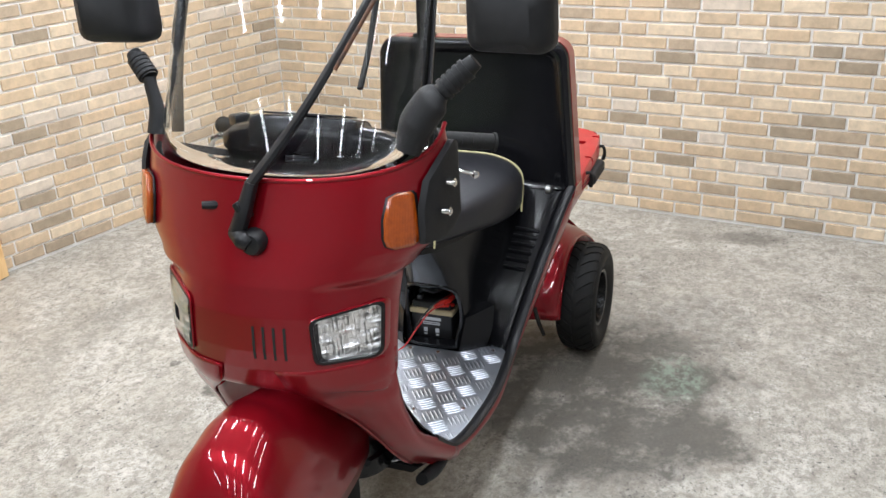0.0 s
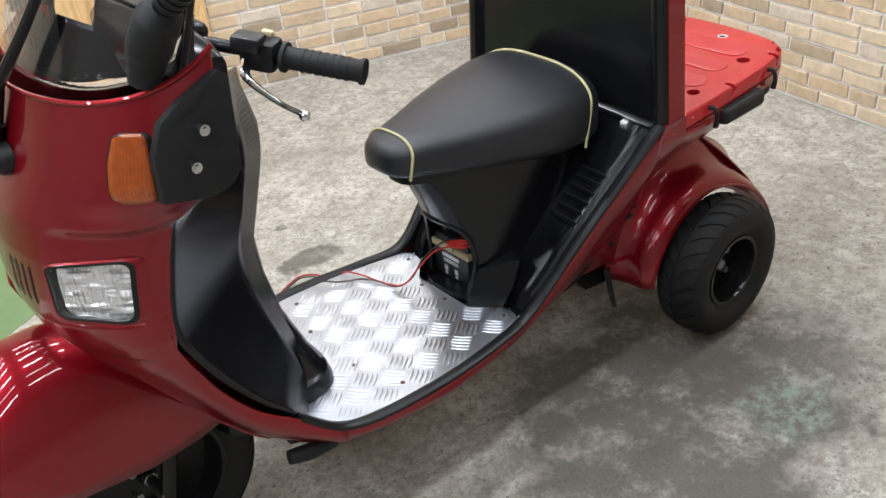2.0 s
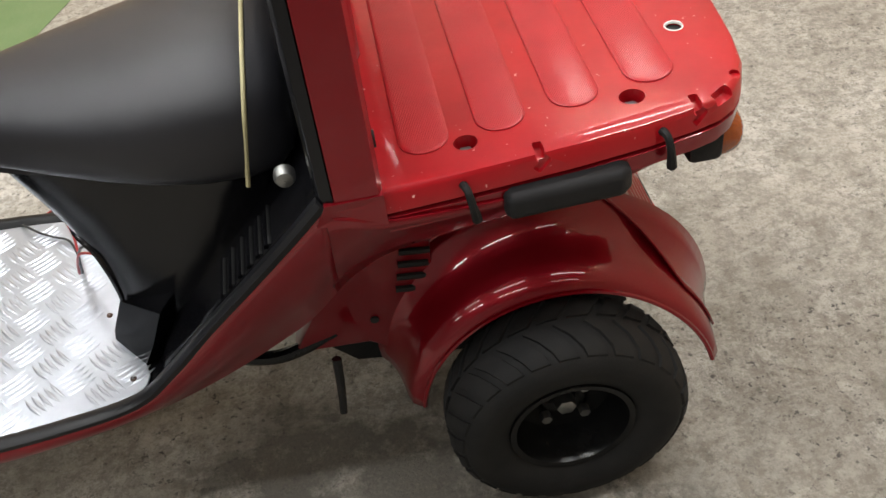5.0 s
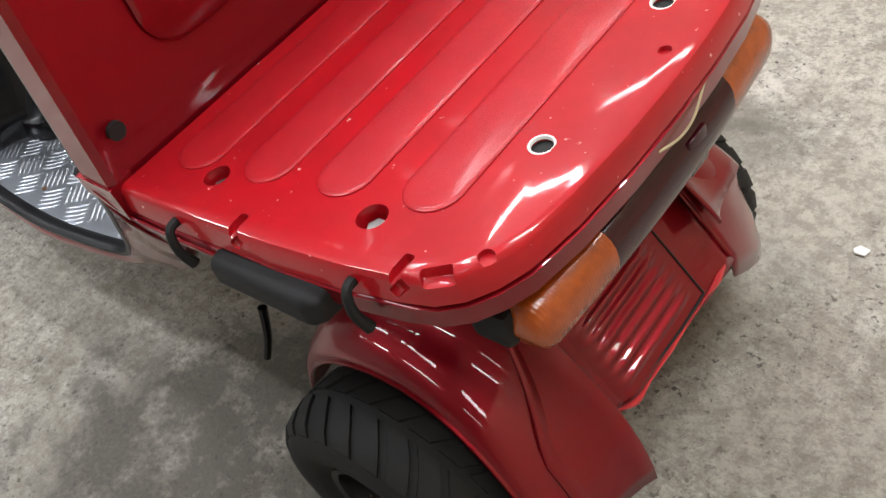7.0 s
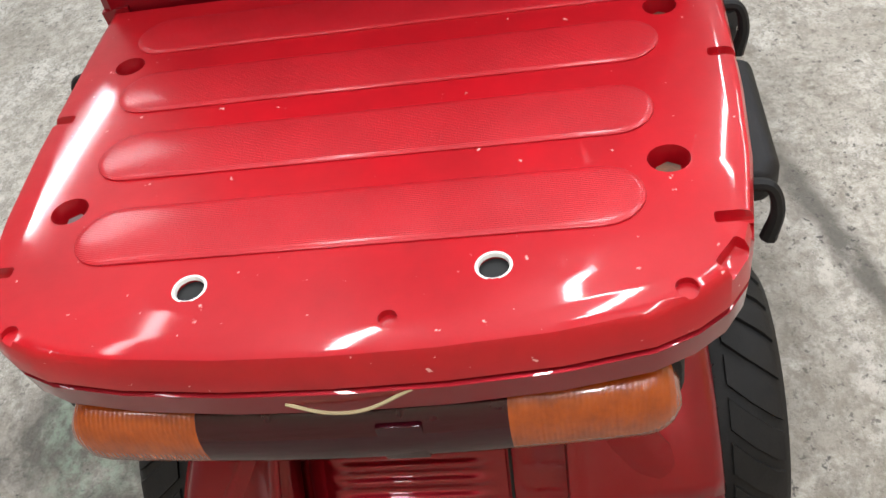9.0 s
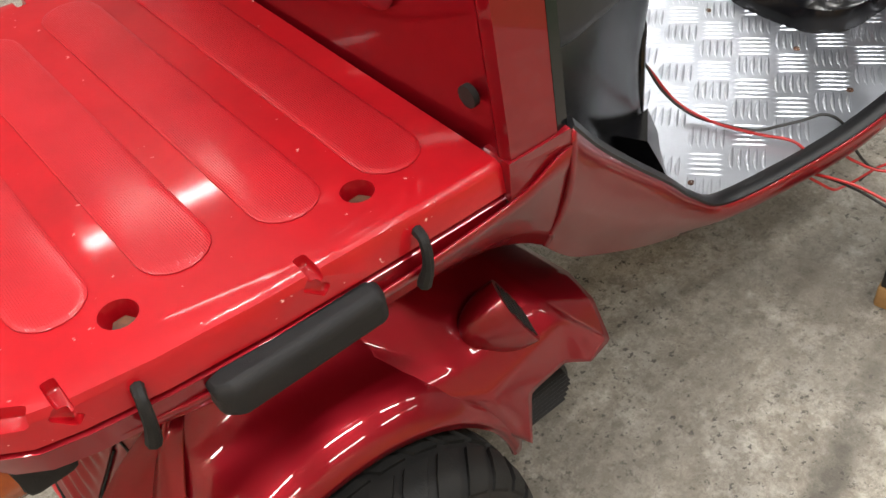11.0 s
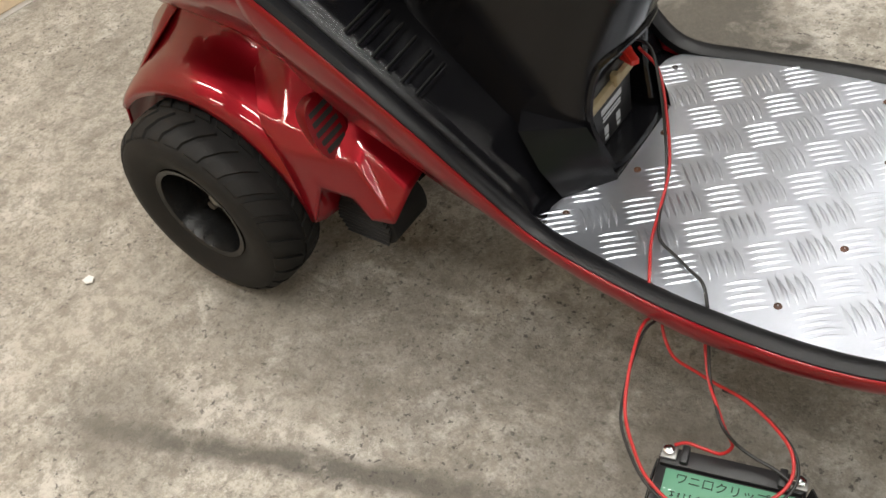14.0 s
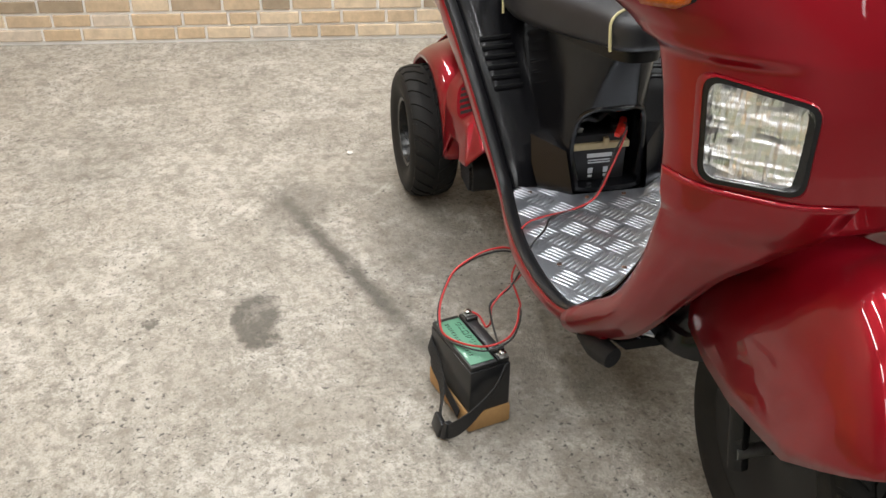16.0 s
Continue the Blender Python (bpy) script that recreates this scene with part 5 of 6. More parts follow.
# tray under the plate and side skirts
part("deck_tray", loft([deck_ring(-0.006, 0.037), deck_ring(0.0015, 0.042), deck_ring(0.0, 0.066), deck_ring(-0.02, 0.074)]), RED, deck, "red deck tray edge")
for s in (1, -1):
    clips = ((0.206, 0.323), (-0.048, 0.308))
    for x, y in clips:
        z = deck_z(x) - 0.03
        part("rubber_hook", pipe([(x, s * (y - 0.006), z + 0.012), (x - 0.004, s * (y + 0.012), z + 0.012), (x - 0.008, s * (y + 0.018), z - 0.01), (x - 0.012, s * (y + 0.012), z - 0.036)], [0.006, 0.005, 0.0055, 0.007], n=8), RUBBER, deck, "black rubber tie hook")
    bump = part("bump_pad", loft([[(x, s * (0.30 + (y - 0.30) * g), z0 + z * g) for y, z in ((0.30, -0.022), (0.334, -0.020), (0.341, -0.012), (0.341, 0.012), (0.334, 0.020), (0.30, 0.022))] for x, z0, g in ((0.157, 0.655, 0.75), (0.149, 0.656, 1.0), (0.008, 0.662, 1.0), (-0.006, 0.662, 0.75))]), BLACK_ROUGH, deck, "black rubber bump pad")
    round_off = bump.modifiers.new("round", "BEVEL")
    round_off.width, round_off.segments = 0.007, 3
    # red side panel from the shoulder back under the deck
    top_line = smooth_path([(0.385, 0.327, 0.688), (0.355, 0.331, 0.686), (0.30, 0.330, 0.668), (0.15, 0.324, 0.662), (0.0, 0.314, 0.668), (-0.10, 0.295, 0.674)], 5)
    low_line = smooth_path([(0.395, 0.272, 0.505), (0.35, 0.276, 0.545), (0.29, 0.28, 0.575), (0.15, 0.275, 0.590), (0.0, 0.265, 0.605), (-0.10, 0.25, 0.635)], 5)
    rows = [[(p.x, s * (p.y + 0.006 * math.sin(math.pi * t)), p.z) for t in (0, 0.2, 0.4, 0.6, 0.8, 1.0) for p in (a.lerp(b, t),)] for a, b in zip(top_line, low_line)]
    thicken(part("side_panel", sheet(rows), RED, scooter, "red rear side panel"), 0.004, -1 if s > 0 else 1)
    part("shoulder", loft([[(0.375, s * 0.333, 0.710), (0.375, s * 0.30, 0.715), (0.388, s * 0.30, 0.685), (0.39, s * 0.328, 0.675)], [(0.303, s * 0.332, 0.712), (0.303, s * 0.30, 0.715), (0.303, s * 0.30, 0.670), (0.303, s * 0.331, 0.665)]]), RED, scooter)
part("frame_tube", pipe([(0.60, 0.0, 0.27), (0.45, 0.0, 0.33), (0.30, 0.0, 0.50)], 0.03), BLACK_METAL, scooter)
part("under_frame", box((0.42, 0.40, 0.08), (0.12, 0, 0.625), 0.01), BLACK_SATIN, scooter)

# --- rear fender cover over both wheels and the engine
cover = new("rear_fender_cover")
cover.location = (0.03, 0.0, -0.035)
cover.parent, cover["label"] = scooter, "red one-piece rear fender and engine cover with chipped edges"
def arch_point(s, a, y, r, k):
    """A point of the wheel arch at angle a; y, r, k: one line of its profile."""
    up, back = max(0.0, math.sin(a)), max(0.0, -math.cos(a)) ** 2
    rr = r if k == 0 else 0.243 + (r - 0.243) * (0.25 + 0.75 * up ** 0.8)
    if math.cos(a) < 0:
        rr = 0.243 + (rr - 0.243) * (1 - 0.25 * abs(math.cos(a)))
    rr += 0.022 * back
    wide = 0.148 + (y - 0.148) * ((1.07 + 0.36 * back) if s > 0 else (1.38 + 0.04 * back))
    return Vector((0.05 + rr * math.cos(a), s * (wide - 0.004), 0.205 + rr * 1.035 * math.sin(a)))


for s in (1, -1):
    rows = []
    for i in range(37):
        a = radians(8 + ((168 if s > 0 else 139) - 8) * i / 36)
        row = [arch_point(s, a, *line) for line in ((0.254, 0.224, 0), (0.253, 0.231, 0), (0.246, 0.240, 0.1), (0.230, 0.254, 0.35), (0.210, 0.262, 0.6), (0.192, 0.272, 0.85), (0.174, 0.288, 1.0), (0.160, 0.308, 1.0), (0.148, 0.335, 1.0))]
        rows.append(row)
    arch = part("fender_arch", sheet(rows), RED, cover, "flared red wheel arch")
    thicken(arch, 0.005, -1 if s > 0 else 1)
    line = [row[0] for row in rows]
    part("arch_lip", pipe([(p[0], p[1], p[2]) for p in line], 0.004, smooth=False, n=6), RED, cover)
# engine hump between the arches
rings = []
for x, zt, zb, w in ((0.36, 0.50, 0.34, 0.12), (0.30, 0.55, 0.33, 0.145), (0.18, 0.585, 0.33, 0.15), (0.02, 0.59, 0.34, 0.155), (-0.04, 0.570, 0.345, 0.15), (-0.075, 0.53, 0.345, 0.14), (-0.105, 0.460, 0.34, 0.13), (-0.148, 0.395, 0.335, 0.125), (-0.178, 0.350, 0.33, 0.12)):
    ring = []
    for k in range(24):
        a = 2 * math.pi * k / 24
        c, q = math.cos(a), math.sin(a)
        ring.append((x, w * math.copysign(abs(c) ** 0.45, c), (zt + zb) / 2 + (zt - zb) / 2 * math.copysign(abs(q) ** 0.5, q)))
    rings.append(ring)
part("engine_hump", loft(rings), RED, cover, "red engine hump")

# left apron of the engine cover, with cooling slits
apron = [(0.463, 0.308), (0.34, 0.305), (0.315, 0.285), (0.284, 0.252), (0.245, 0.36), (0.22, 0.46), (0.215, 0.60), (0.345, 0.60), (0.372, 0.50), (0.40, 0.42)]
part("side_apron", prism(apron, 0.11, 0.160, axis="y", bevel=0.004), RED, cover, "red side apron with cooling slits")
for k in range(5):
    z = 0.515 - 0.0255 * k
    part("slit", pipe([(0.216 + 0.005 * k, 0.159, z - 0.004), (0.239 + 0.005 * k, 0.1605, z), (0.262 + 0.005 * k, 0.159, z + 0.002)], 0.0075, n=8, steps=3, flat=0.8), DARK, cover)
part("apron_bolt", rod((0.325, 0.158, 0.357), (0.325, 0.163, 0.357), 0.007, n=12), DARK, cover)
# right apron, a boxed nose with an air scoop
NOSE = {"back": (0.247, -0.283, 0.381), "crown": (0.388, -0.258, 0.376), "point": (0.456, -0.276, 0.293), "tip": (0.414, -0.283, 0.291), "notch": (0.376, -0.276, 0.318), "root": (0.313, -0.282, 0.319), "toe": (0.292, -0.301, 0.250), "heel": (0.268, -0.292, 0.285), "bend": (0.239, -0.258, 0.412), "crest": (0.384, -0.233, 0.394), "fold": (0.348, -0.163, 0.447), "edge": (0.469, -0.188, 0.347), "corner": (0.467, -0.236, 0.332), "inner_edge": (0.440, -0.110, 0.378), "inner_fold": (0.330, -0.110, 0.480), "inner_bend": (0.215, -0.110, 0.545), "merge_low": (0.165, -0.256, 0.432), "merge_mid": (0.150, -0.185, 0.480), "merge_top": (0.120, -0.120, 0.540)}
bm = bmesh.new()
vs = {k: bm.verts.new(v) for k, v in NOSE.items()}
for face in ("back heel toe root", "back root notch crown", "crown notch tip point", "bend back crown crest", "bend crest fold", "crest crown point", "crest point corner", "crest corner edge", "fold crest edge", "fold edge inner_edge inner_fold", "bend fold inner_fold inner_bend", "heel back merge_low", "back bend merge_low", "bend merge_mid merge_low", "bend inner_bend merge_top merge_mid"):
    bm.faces.new([vs[k] for k in face.split()])
bmesh.ops.recalc_face_normals(bm, faces=bm.faces)
crease = bm.edges.layers.float.new("crease_edge")
for e in bm.edges:
    e[crease] = 0.62 if len(e.link_faces) == 2 else 1.0
nose = part("side_nose", bm, RED, cover, "red boxed nose with an air scoop", sharp=60)
soft = nose.modifiers.new("soft", "SUBSURF")
soft.levels = soft.render_levels = 3
thicken(nose, 0.004, 0.0)
# scoop: a rounded bump cut off by a slotted face that looks forward
face_at, back_at = Vector((0.334, -0.244, 0.428)), Vector((0.262, -0.226, 0.408))
du, dv = Vector((0.017, -0.005, -0.037)), Vector((-0.005, -0.019, -0.006))
du, dv = du * 1.2, dv * 1.45


def scoop_ring(f):
    """The scoop's outline: f from its slotted face to its rounded back."""
    mid, g = face_at.lerp(back_at, f), math.sqrt(max(0.003, 1 - f * f))
    out = []
    for k in range(28):
        a = 2 * math.pi * k / 28
        c, q = math.cos(a), math.sin(a)
        out.append(mid + du * g * math.copysign(abs(c) ** 0.75, c) + dv * g * 1.05 * math.copysign(abs(q) ** 0.75, q))
    return out


scoop = part("air_scoop", loft([scoop_ring(f) for f in (0.0, 0.06, 0.2, 0.35, 0.5, 0.65, 0.78, 0.88, 0.95, 1.0)]), RED, cover, "rounded red air scoop with dark slots", sharp=60)
ahead = du.cross(dv).normalized()
if ahead.x < 0:
    ahead = -ahead
for k in range(5):
    c = face_at + du * (-0.62 + 0.31 * k)
    h = 0.78 - 0.06 * abs(k - 2)
    half_w = du * 0.085
    part("scoop_slot", loft([[c + half_w * a + dv * h * b + ahead * lift for a, b in ((-1, -1), (1, -1), (1, 1), (-1, 1))] for lift in (-0.003, 0.0012)]), DARK, scoop)
duct = new("fan_grille")
duct.location = (0.045, -0.03, -0.025)
duct.parent, duct["label"] = scooter, "black ribbed oval fan grille under the cover"
part("shell", prism(rounded(0.125, 0.085, 0.035, cx=0.335, cy=0.215), -0.215, -0.12, axis="y", bevel=0.006), BLACK_ROUGH, duct)
for k in range(8):
    z = 0.185 + 0.0088 * k
    part("fin", box((0.116 - abs(k - 3.5) * 0.007, 0.010, 0.0036), (0.335, -0.219, z), 0.001, Euler((radians(25), 0, 0)).to_matrix()), BLACK_ROUGH, duct)
part("engine_case", loft([[(x, y, z) for x, z in ((0.48, 0.27), (0.30, 0.30), (-0.06, 0.29), (-0.08, 0.20), (0.10, 0.14), (0.40, 0.18))] for y in (-0.115, 0.115)]), BLACK_METAL, scooter, "dark engine case under the cover")
part("exhaust", pipe([(0.44, -0.05, 0.20), (0.2, -0.09, 0.14), (-0.06, -0.10, 0.17), (-0.12, -0.11, 0.24)], [0.02, 0.03, 0.026, 0.009], n=12), BLACK_METAL, scooter)
stand = pipe([(0.425, 0.21, 0.300), (0.428, 0.225, 0.25), (0.433, 0.245, 0.206)], [0.008, 0.007, 0.006])
part("side_stand", stand, BLACK_METAL, scooter, "short dark folded stand")
part("lower_arm", pipe([(0.62, 0.12, 0.25), (0.52, 0.15, 0.262), (0.42, 0.15, 0.30)], 0.012), BLACK_METAL, scooter)


# rear grille panel, latch and chipped seams
CREASE = -0.193
def rear_skin(y, t, lift=0.0):
    """The sloping rear face: t from the lower edge to the upper; its ends turn forward a little."""
    bend = 1.3 * max(0.0, y - 0.065) + max(0.0, -0.19 - y)
    return Vector((-0.183 + 0.073 * t - lift * 0.817 + bend * 0.5, y + 0.030, 0.339 + 0.103 * t + lift * 0.576))


rows = [[rear_skin(0.115 - 0.308 * k / 20, t, 0.006 if k > 14 else 0.0) for k in range(21)] for t in (-0.1, 0.0, 0.25, 0.5, 0.75, 1.0, 1.3, 1.65)]
thicken(part("rear_face", sheet(rows), RED, cover, "red rear face of the engine cover"), 0.004)
panel_rows = []
for j in range(61):
    t = 0.02 + 1.0 * j / 60
    wave = 0.0045 * (0.5 - 0.5 * math.cos(2 * math.pi * 6 * (t - 0.10) / 0.84)) if 0.10 < t < 0.94 else 0.0
    row = []
    for k in range(23):
        f = k / 22
        edge = min(1.0, max(0.0, (0.5 - abs(f - 0.5) - 0.05) / 0.12))
        row.append(rear_skin(0.082 - 0.195 * f, t, 0.0075 + wave * edge))
    panel_rows.append(row)
part("grille_panel", sheet(panel_rows), RED, cover, "dark red ribbed inspection panel", sharp=80)
for y in (0.0865, -0.1175):
    part("seam", pipe([rear_skin(y, t, 0.0068) for t in (0.0, 0.5, 1.0)], 0.0016, n=6, steps=3), DARK, cover)
part("seam", pipe([rear_skin(y, -0.005, 0.0065) for y in (0.0865, -0.02, -0.1175)], 0.0018, n=6, steps=3), DARK, cover)
part("chipped_edge", pipe([rear_skin(y, -0.05, 0.006) for y in (0.088, 0.065, 0.03, -0.02, -0.07, -0.12, -0.15, -0.21)], [0.001, 0.0045, 0.0015, 0.0035, 0.001, 0.0015, 0.0055, 0.001], n=7, steps=6), RED_EDGE, cover, "bare chipped lower edge")
part("latch", pipe([rear_skin(-0.115, 1.12, 0.006), rear_skin(-0.165, 1.16, 0.006), rear_skin(-0.178, 1.10, 0.006), rear_skin(-0.178, 0.95, 0.006)], 0.002, n=8, steps=4), DARK, cover, "recessed latch slot")
rows = []
for j in range(12):
    t = j / 11
    a = rear_skin(0.112, t * 1.6 - 0.1, 0.0)
    ang = radians(163.5 - 58 * t)
    f = max(0.0, (t - 0.4) / 0.6)
    b = arch_point(1, ang, 0.222 - 0.072 * f, 0.2585 + 0.072 * f, 0.5 + 0.5 * f)
    b += Vector((math.cos(ang), 0, math.sin(ang))) * 0.0008
    rows.append([a.lerp(b, f) + Vector((-0.006, 0, 0.005)) * math.sin(math.pi * f) for f in (0, 0.17, 0.33, 0.5, 0.67, 0.83, 1.0)])
thicken(part("rear_corner", sheet(rows), RED, cover, "red rear corner of the cover"), 0.004, 1)
# the other corner: a broad flange from the crease beside the latch out to the arch
rows = []
for j in range(6):
    f = j / 5
    b = arch_point(-1, radians(104 + 34 * f), 0.150 + 0.104 * f, 0.33 - 0.102 * f, 1.0 - f)
    rows.append((rear_skin(CREASE, 1.75 - 0.9 * f, 0.006), b))
rows += [(rear_skin(CREASE, 0.55, 0.006), Vector((-0.130, -0.304, 0.318))), (rear_skin(CREASE, 0.25, 0.006), Vector((-0.147, -0.308, 0.262))), (rear_skin(CREASE, -0.03, 0.006), Vector((-0.155, -0.314, 0.200))), (rear_skin(CREASE, -0.06, 0.005) + Vector((0.002, -0.008, -0.050)), Vector((-0.155, -0.316, 0.171)))]
flange = [[a.lerp(b, f) + Vector((-0.010, 0, 0.004)) * math.sin(math.pi * f) for f in (0, 0.1, 0.25, 0.4, 0.55, 0.7, 0.85, 0.95, 1.0)] for a, b in rows]
thicken(part("rear_corner", sheet(flange), RED, cover, "broad red rear corner of the cover", sharp=60), 0.004, 0.0)
part("crease", pipe([r[0] for r in flange[4:9]], 0.003, n=6, steps=3), RED, cover)

# tail light bar
tail = new("tail_light")
tail.location = (0.012, 0.008, -0.078)
tail.parent, tail["label"] = scooter, "long tail light, red in the middle with amber ends"


def tail_piece(name, y0, y1, mat, cap0, cap1, label):
    rings = []
    n = 21
    for k in range(n):
        f = k / (n - 1)
        y = y0 + (y1 - y0) * f
        g = 1.0
        if cap0 and f < 0.22:
            g = max(0.12, math.sqrt(1 - ((0.22 - f) / 0.22) ** 2))
        if cap1 and f > 0.78:
            g = max(0.12, math.sqrt(max(0.0, 1 - ((f - 0.78) / 0.22) ** 2)))
        ring = []
        for i in range(20):
            a = 2 * math.pi * i / 20
            ring.append((-0.172 - 0.034 * math.copysign(abs(math.cos(a)) ** 0.8, math.cos(a)) * (0.55 + 0.45 * g) - 0.012 * (1 - (y / 0.25) ** 2), y, 0.698 + 0.036 * g * math.copysign(abs(math.sin(a)) ** 0.8, math.sin(a))))
        rings.append(ring)
    part(name, loft(rings), mat, tail, label)


tail_piece("amber_lens", 0.236, 0.118, AMBER, True, False, "amber end lens")
tail_piece("red_lens", 0.118, -0.124, RED_LENS, False, False, "dark red centre lens")
tail_piece("amber_lens", -0.124, -0.250, AMBER, False, True, "amber end lens")
part("lens_clip", box((0.006, 0.036, 0.046), (-0.2135, -0.042, 0.700), 0.002), RED_LENS, tail)
part("lamp_base", box((0.05, 0.50, 0.05), (-0.148, -0.005, 0.70), 0.01), BLACK_ROUGH, tail)
part("chain", pipe([(-0.205, 0.04, 0.684), (-0.210, 0.01, 0.678), (-0.210, -0.02, 0.680), (-0.204, -0.055, 0.694)], 0.0014, n=6), TAN_TAPE, deck, "pale cord caught under the deck edge")

# the front end sits a little to one side of the rear axle's middle
for ob in scooter.children_recursive:
    if ob.type == "MESH" and not ob.parent.name.startswith(("rear_wheel", "front_wheel")):
        for v in ob.data.vertices:
            v.co.y -= 0.02 * min(1.0, max(0.0, (v.co.x - 0.3) / 0.8))

# ---------------------------------------------------------------- battery in the scooter, clamp, and the battery on the floor
bat = thing("scooter_battery", "black sealed battery with pale print under a tan strap", "battery", (0.695, -0.025, 0.316))
part("case", box((0.085, 0.13, 0.085), (0, 0, 0.0425), 0.004), BATTERY_BLACK, bat)
part("lid", box((0.08, 0.125, 0.03), (-0.002, 0, 0.10), 0.004), BATTERY_BLACK, bat)
part("strap", box((0.09, 0.142, 0.016), (0.001, 0, 0.088), 0.002), TAN_TAPE, bat, "tan holding strap")
part("strap_clip", box((0.012, 0.012, 0.022), (0.045, 0.012, 0.098), 0.002), TAN_TAPE, bat)
for k, (y, z, w, h) in enumerate(((0.0, 0.064, 0.062, 0.010), (0.0, 0.052, 0.055, 0.003), (0.0, 0.046, 0.055, 0.003), (-0.02, 0.026, 0.012, 0.014), (0.018, 0.026, 0.012, 0.014), (-0.02, 0.012, 0.010, 0.006), (0.018, 0.012, 0.010, 0.006))):
    part("print_bar", box((0.0012, w, h), (0.0428, y, z)), PRINT, bat)
for y in (-0.045, 0.045):
    part("terminal", box((0.02, 0.016, 0.018), (0.012, y, 0.118), 0.002), STEEL, bat)
part("wire_bundle", pipe([(0.0, -0.05, 0.13), (0.02, -0.03, 0.15), (0.01, 0.0, 0.14), (0.0, 0.03, 0.152), (-0.02, 0.06, 0.13)], 0.007), CABLE_BLACK, bat)

clamp = thing("crocodile_clamp", "red crocodile clamp gripping the battery terminal", "clamp", (0.735, 0.02, 0.44))
for dz, a in ((0.008, 14), (-0.008, -14)):
    part("jaw", box((0.07, 0.014, 0.011), (0.004, 0, dz), 0.003, Euler((0, radians(a), radians(-35))).to_matrix()), CLAMP_RED, clamp)
part("hinge", rod((0, -0.012, 0), (0, 0.012, 0), 0.005), STEEL, clamp)
part("sleeve", pipe([(-0.03, 0.02, 0.012), (-0.015, 0.012, 0.004), (0.01, 0.0, 0.0)], 0.009), CLAMP_RED, clamp)

fb = thing("spare_battery", "black battery with a green label, strapped on a wooden base", "battery", (1.086, -0.423, 0.0))
fb.rotation_euler = (0, 0, radians(11.5))
m = Matrix.Rotation(radians(1), 3, "Z")
part("wood_base", box((0.190, 0.098, 0.045), (0, 0, 0.0226), 0.006, m), CARD, fb, "scuffed brown wooden base")
part("case", box((0.184, 0.092, 0.105), (0, 0, 0.0976), 0.004, m), BATTERY_BLACK, fb)
part("top_step", box((0.176, 0.026, 0.014), (0, 0.030, 0.157), 0.003, m), BATTERY_BLACK, fb)
part("top_plate", box((0.180, 0.060, 0.012), (0, -0.014, 0.155), 0.003, m), BATTERY_BLACK, fb)
part("label", box((0.158, 0.052, 0.0014), (0.002, -0.014, 0.1618), 0.0004, m), GREEN_LABEL, fb, "green label with handwriting in black marker")
for x in (-0.078, 0.082):
    part("terminal", box((0.020, 0.020, 0.004), (x, 0.032, 0.166), 0.001, m), STEEL, fb)
    part("terminal_screw", revolve([(0, 0.0075), (0.006, 0.0075), (0.008, 0.005), (0.008, 0.001)], (x, 0.032, 0.168), 12, axis="z"), CHROME, fb)
for x in (-0.058, 0.062):
    part("terminal_wall", box((0.010, 0.026, 0.018), (x, 0.032, 0.162), 0.002, m), BATTERY_BLACK, fb)
# handwriting: first line, then bars where it cannot be read
text = bpy.data.curves.new("handwriting", "FONT")
text.body, text.size, text.align_x, text.extrude = "\u30ef\u30cb\u53e3\u30af\u30ea\u30c3\u30d7", 0.0165, "CENTER", 0.0002
word = new("handwriting", text)
word.location = (-0.006, -0.010, 0.16285)
bpy.context.view_layer.update()
me = bpy.data.meshes.new_from_object(word.evaluated_get(bpy.context.evaluated_depsgraph_get()))
bpy.data.objects.remove(word)
me.materials.append(INK)
if len(me.vertices):
    w = new("handwriting", me)
    w.parent, w.location = fb, (-0.006, -0.006, 0.16285)
random.seed(5)
x = -0.066
for k in range(14):
    wd = random.choice((0.004, 0.006, 0.007))
    for q in range(2):
        part("ink_stroke", box((wd * random.uniform(0.6, 1.0), 0.0012, 0.0006), (x + wd / 2, -0.026 + 0.005 * q + random.uniform(-0.001, 0.001), 0.1628), 0, Euler((0, 0, random.uniform(-0.9, 0.9))).to_matrix()), INK, fb)
    part("ink_stroke", box((0.0012, random.uniform(0.005, 0.009), 0.0006), (x + wd / 2, -0.024, 0.1628), 0, Euler((0, 0, random.uniform(-0.3, 0.3))).to_matrix()), INK, fb)
    x += wd + 0.003


def ribbon(points, width, thick, side, bm=None):
    """A flat strap along a line; side: the direction of its width."""
    line = smooth_path(points, 6)
    rings = []
    for i, p in enumerate(line):
        d = (line[min(i + 1, len(line) - 1)] - line[max(i - 1, 0)]).normalized()
        w = (Vector(side) - d * Vector(side).dot(d)).normalized()
        u = d.cross(w)
        rings.append([p + w * width / 2 + u * thick / 2, p - w * width / 2 + u * thick / 2, p - w * width / 2 - u * thick / 2, p + w * width / 2 - u * thick / 2])
    return loft(rings, bm)


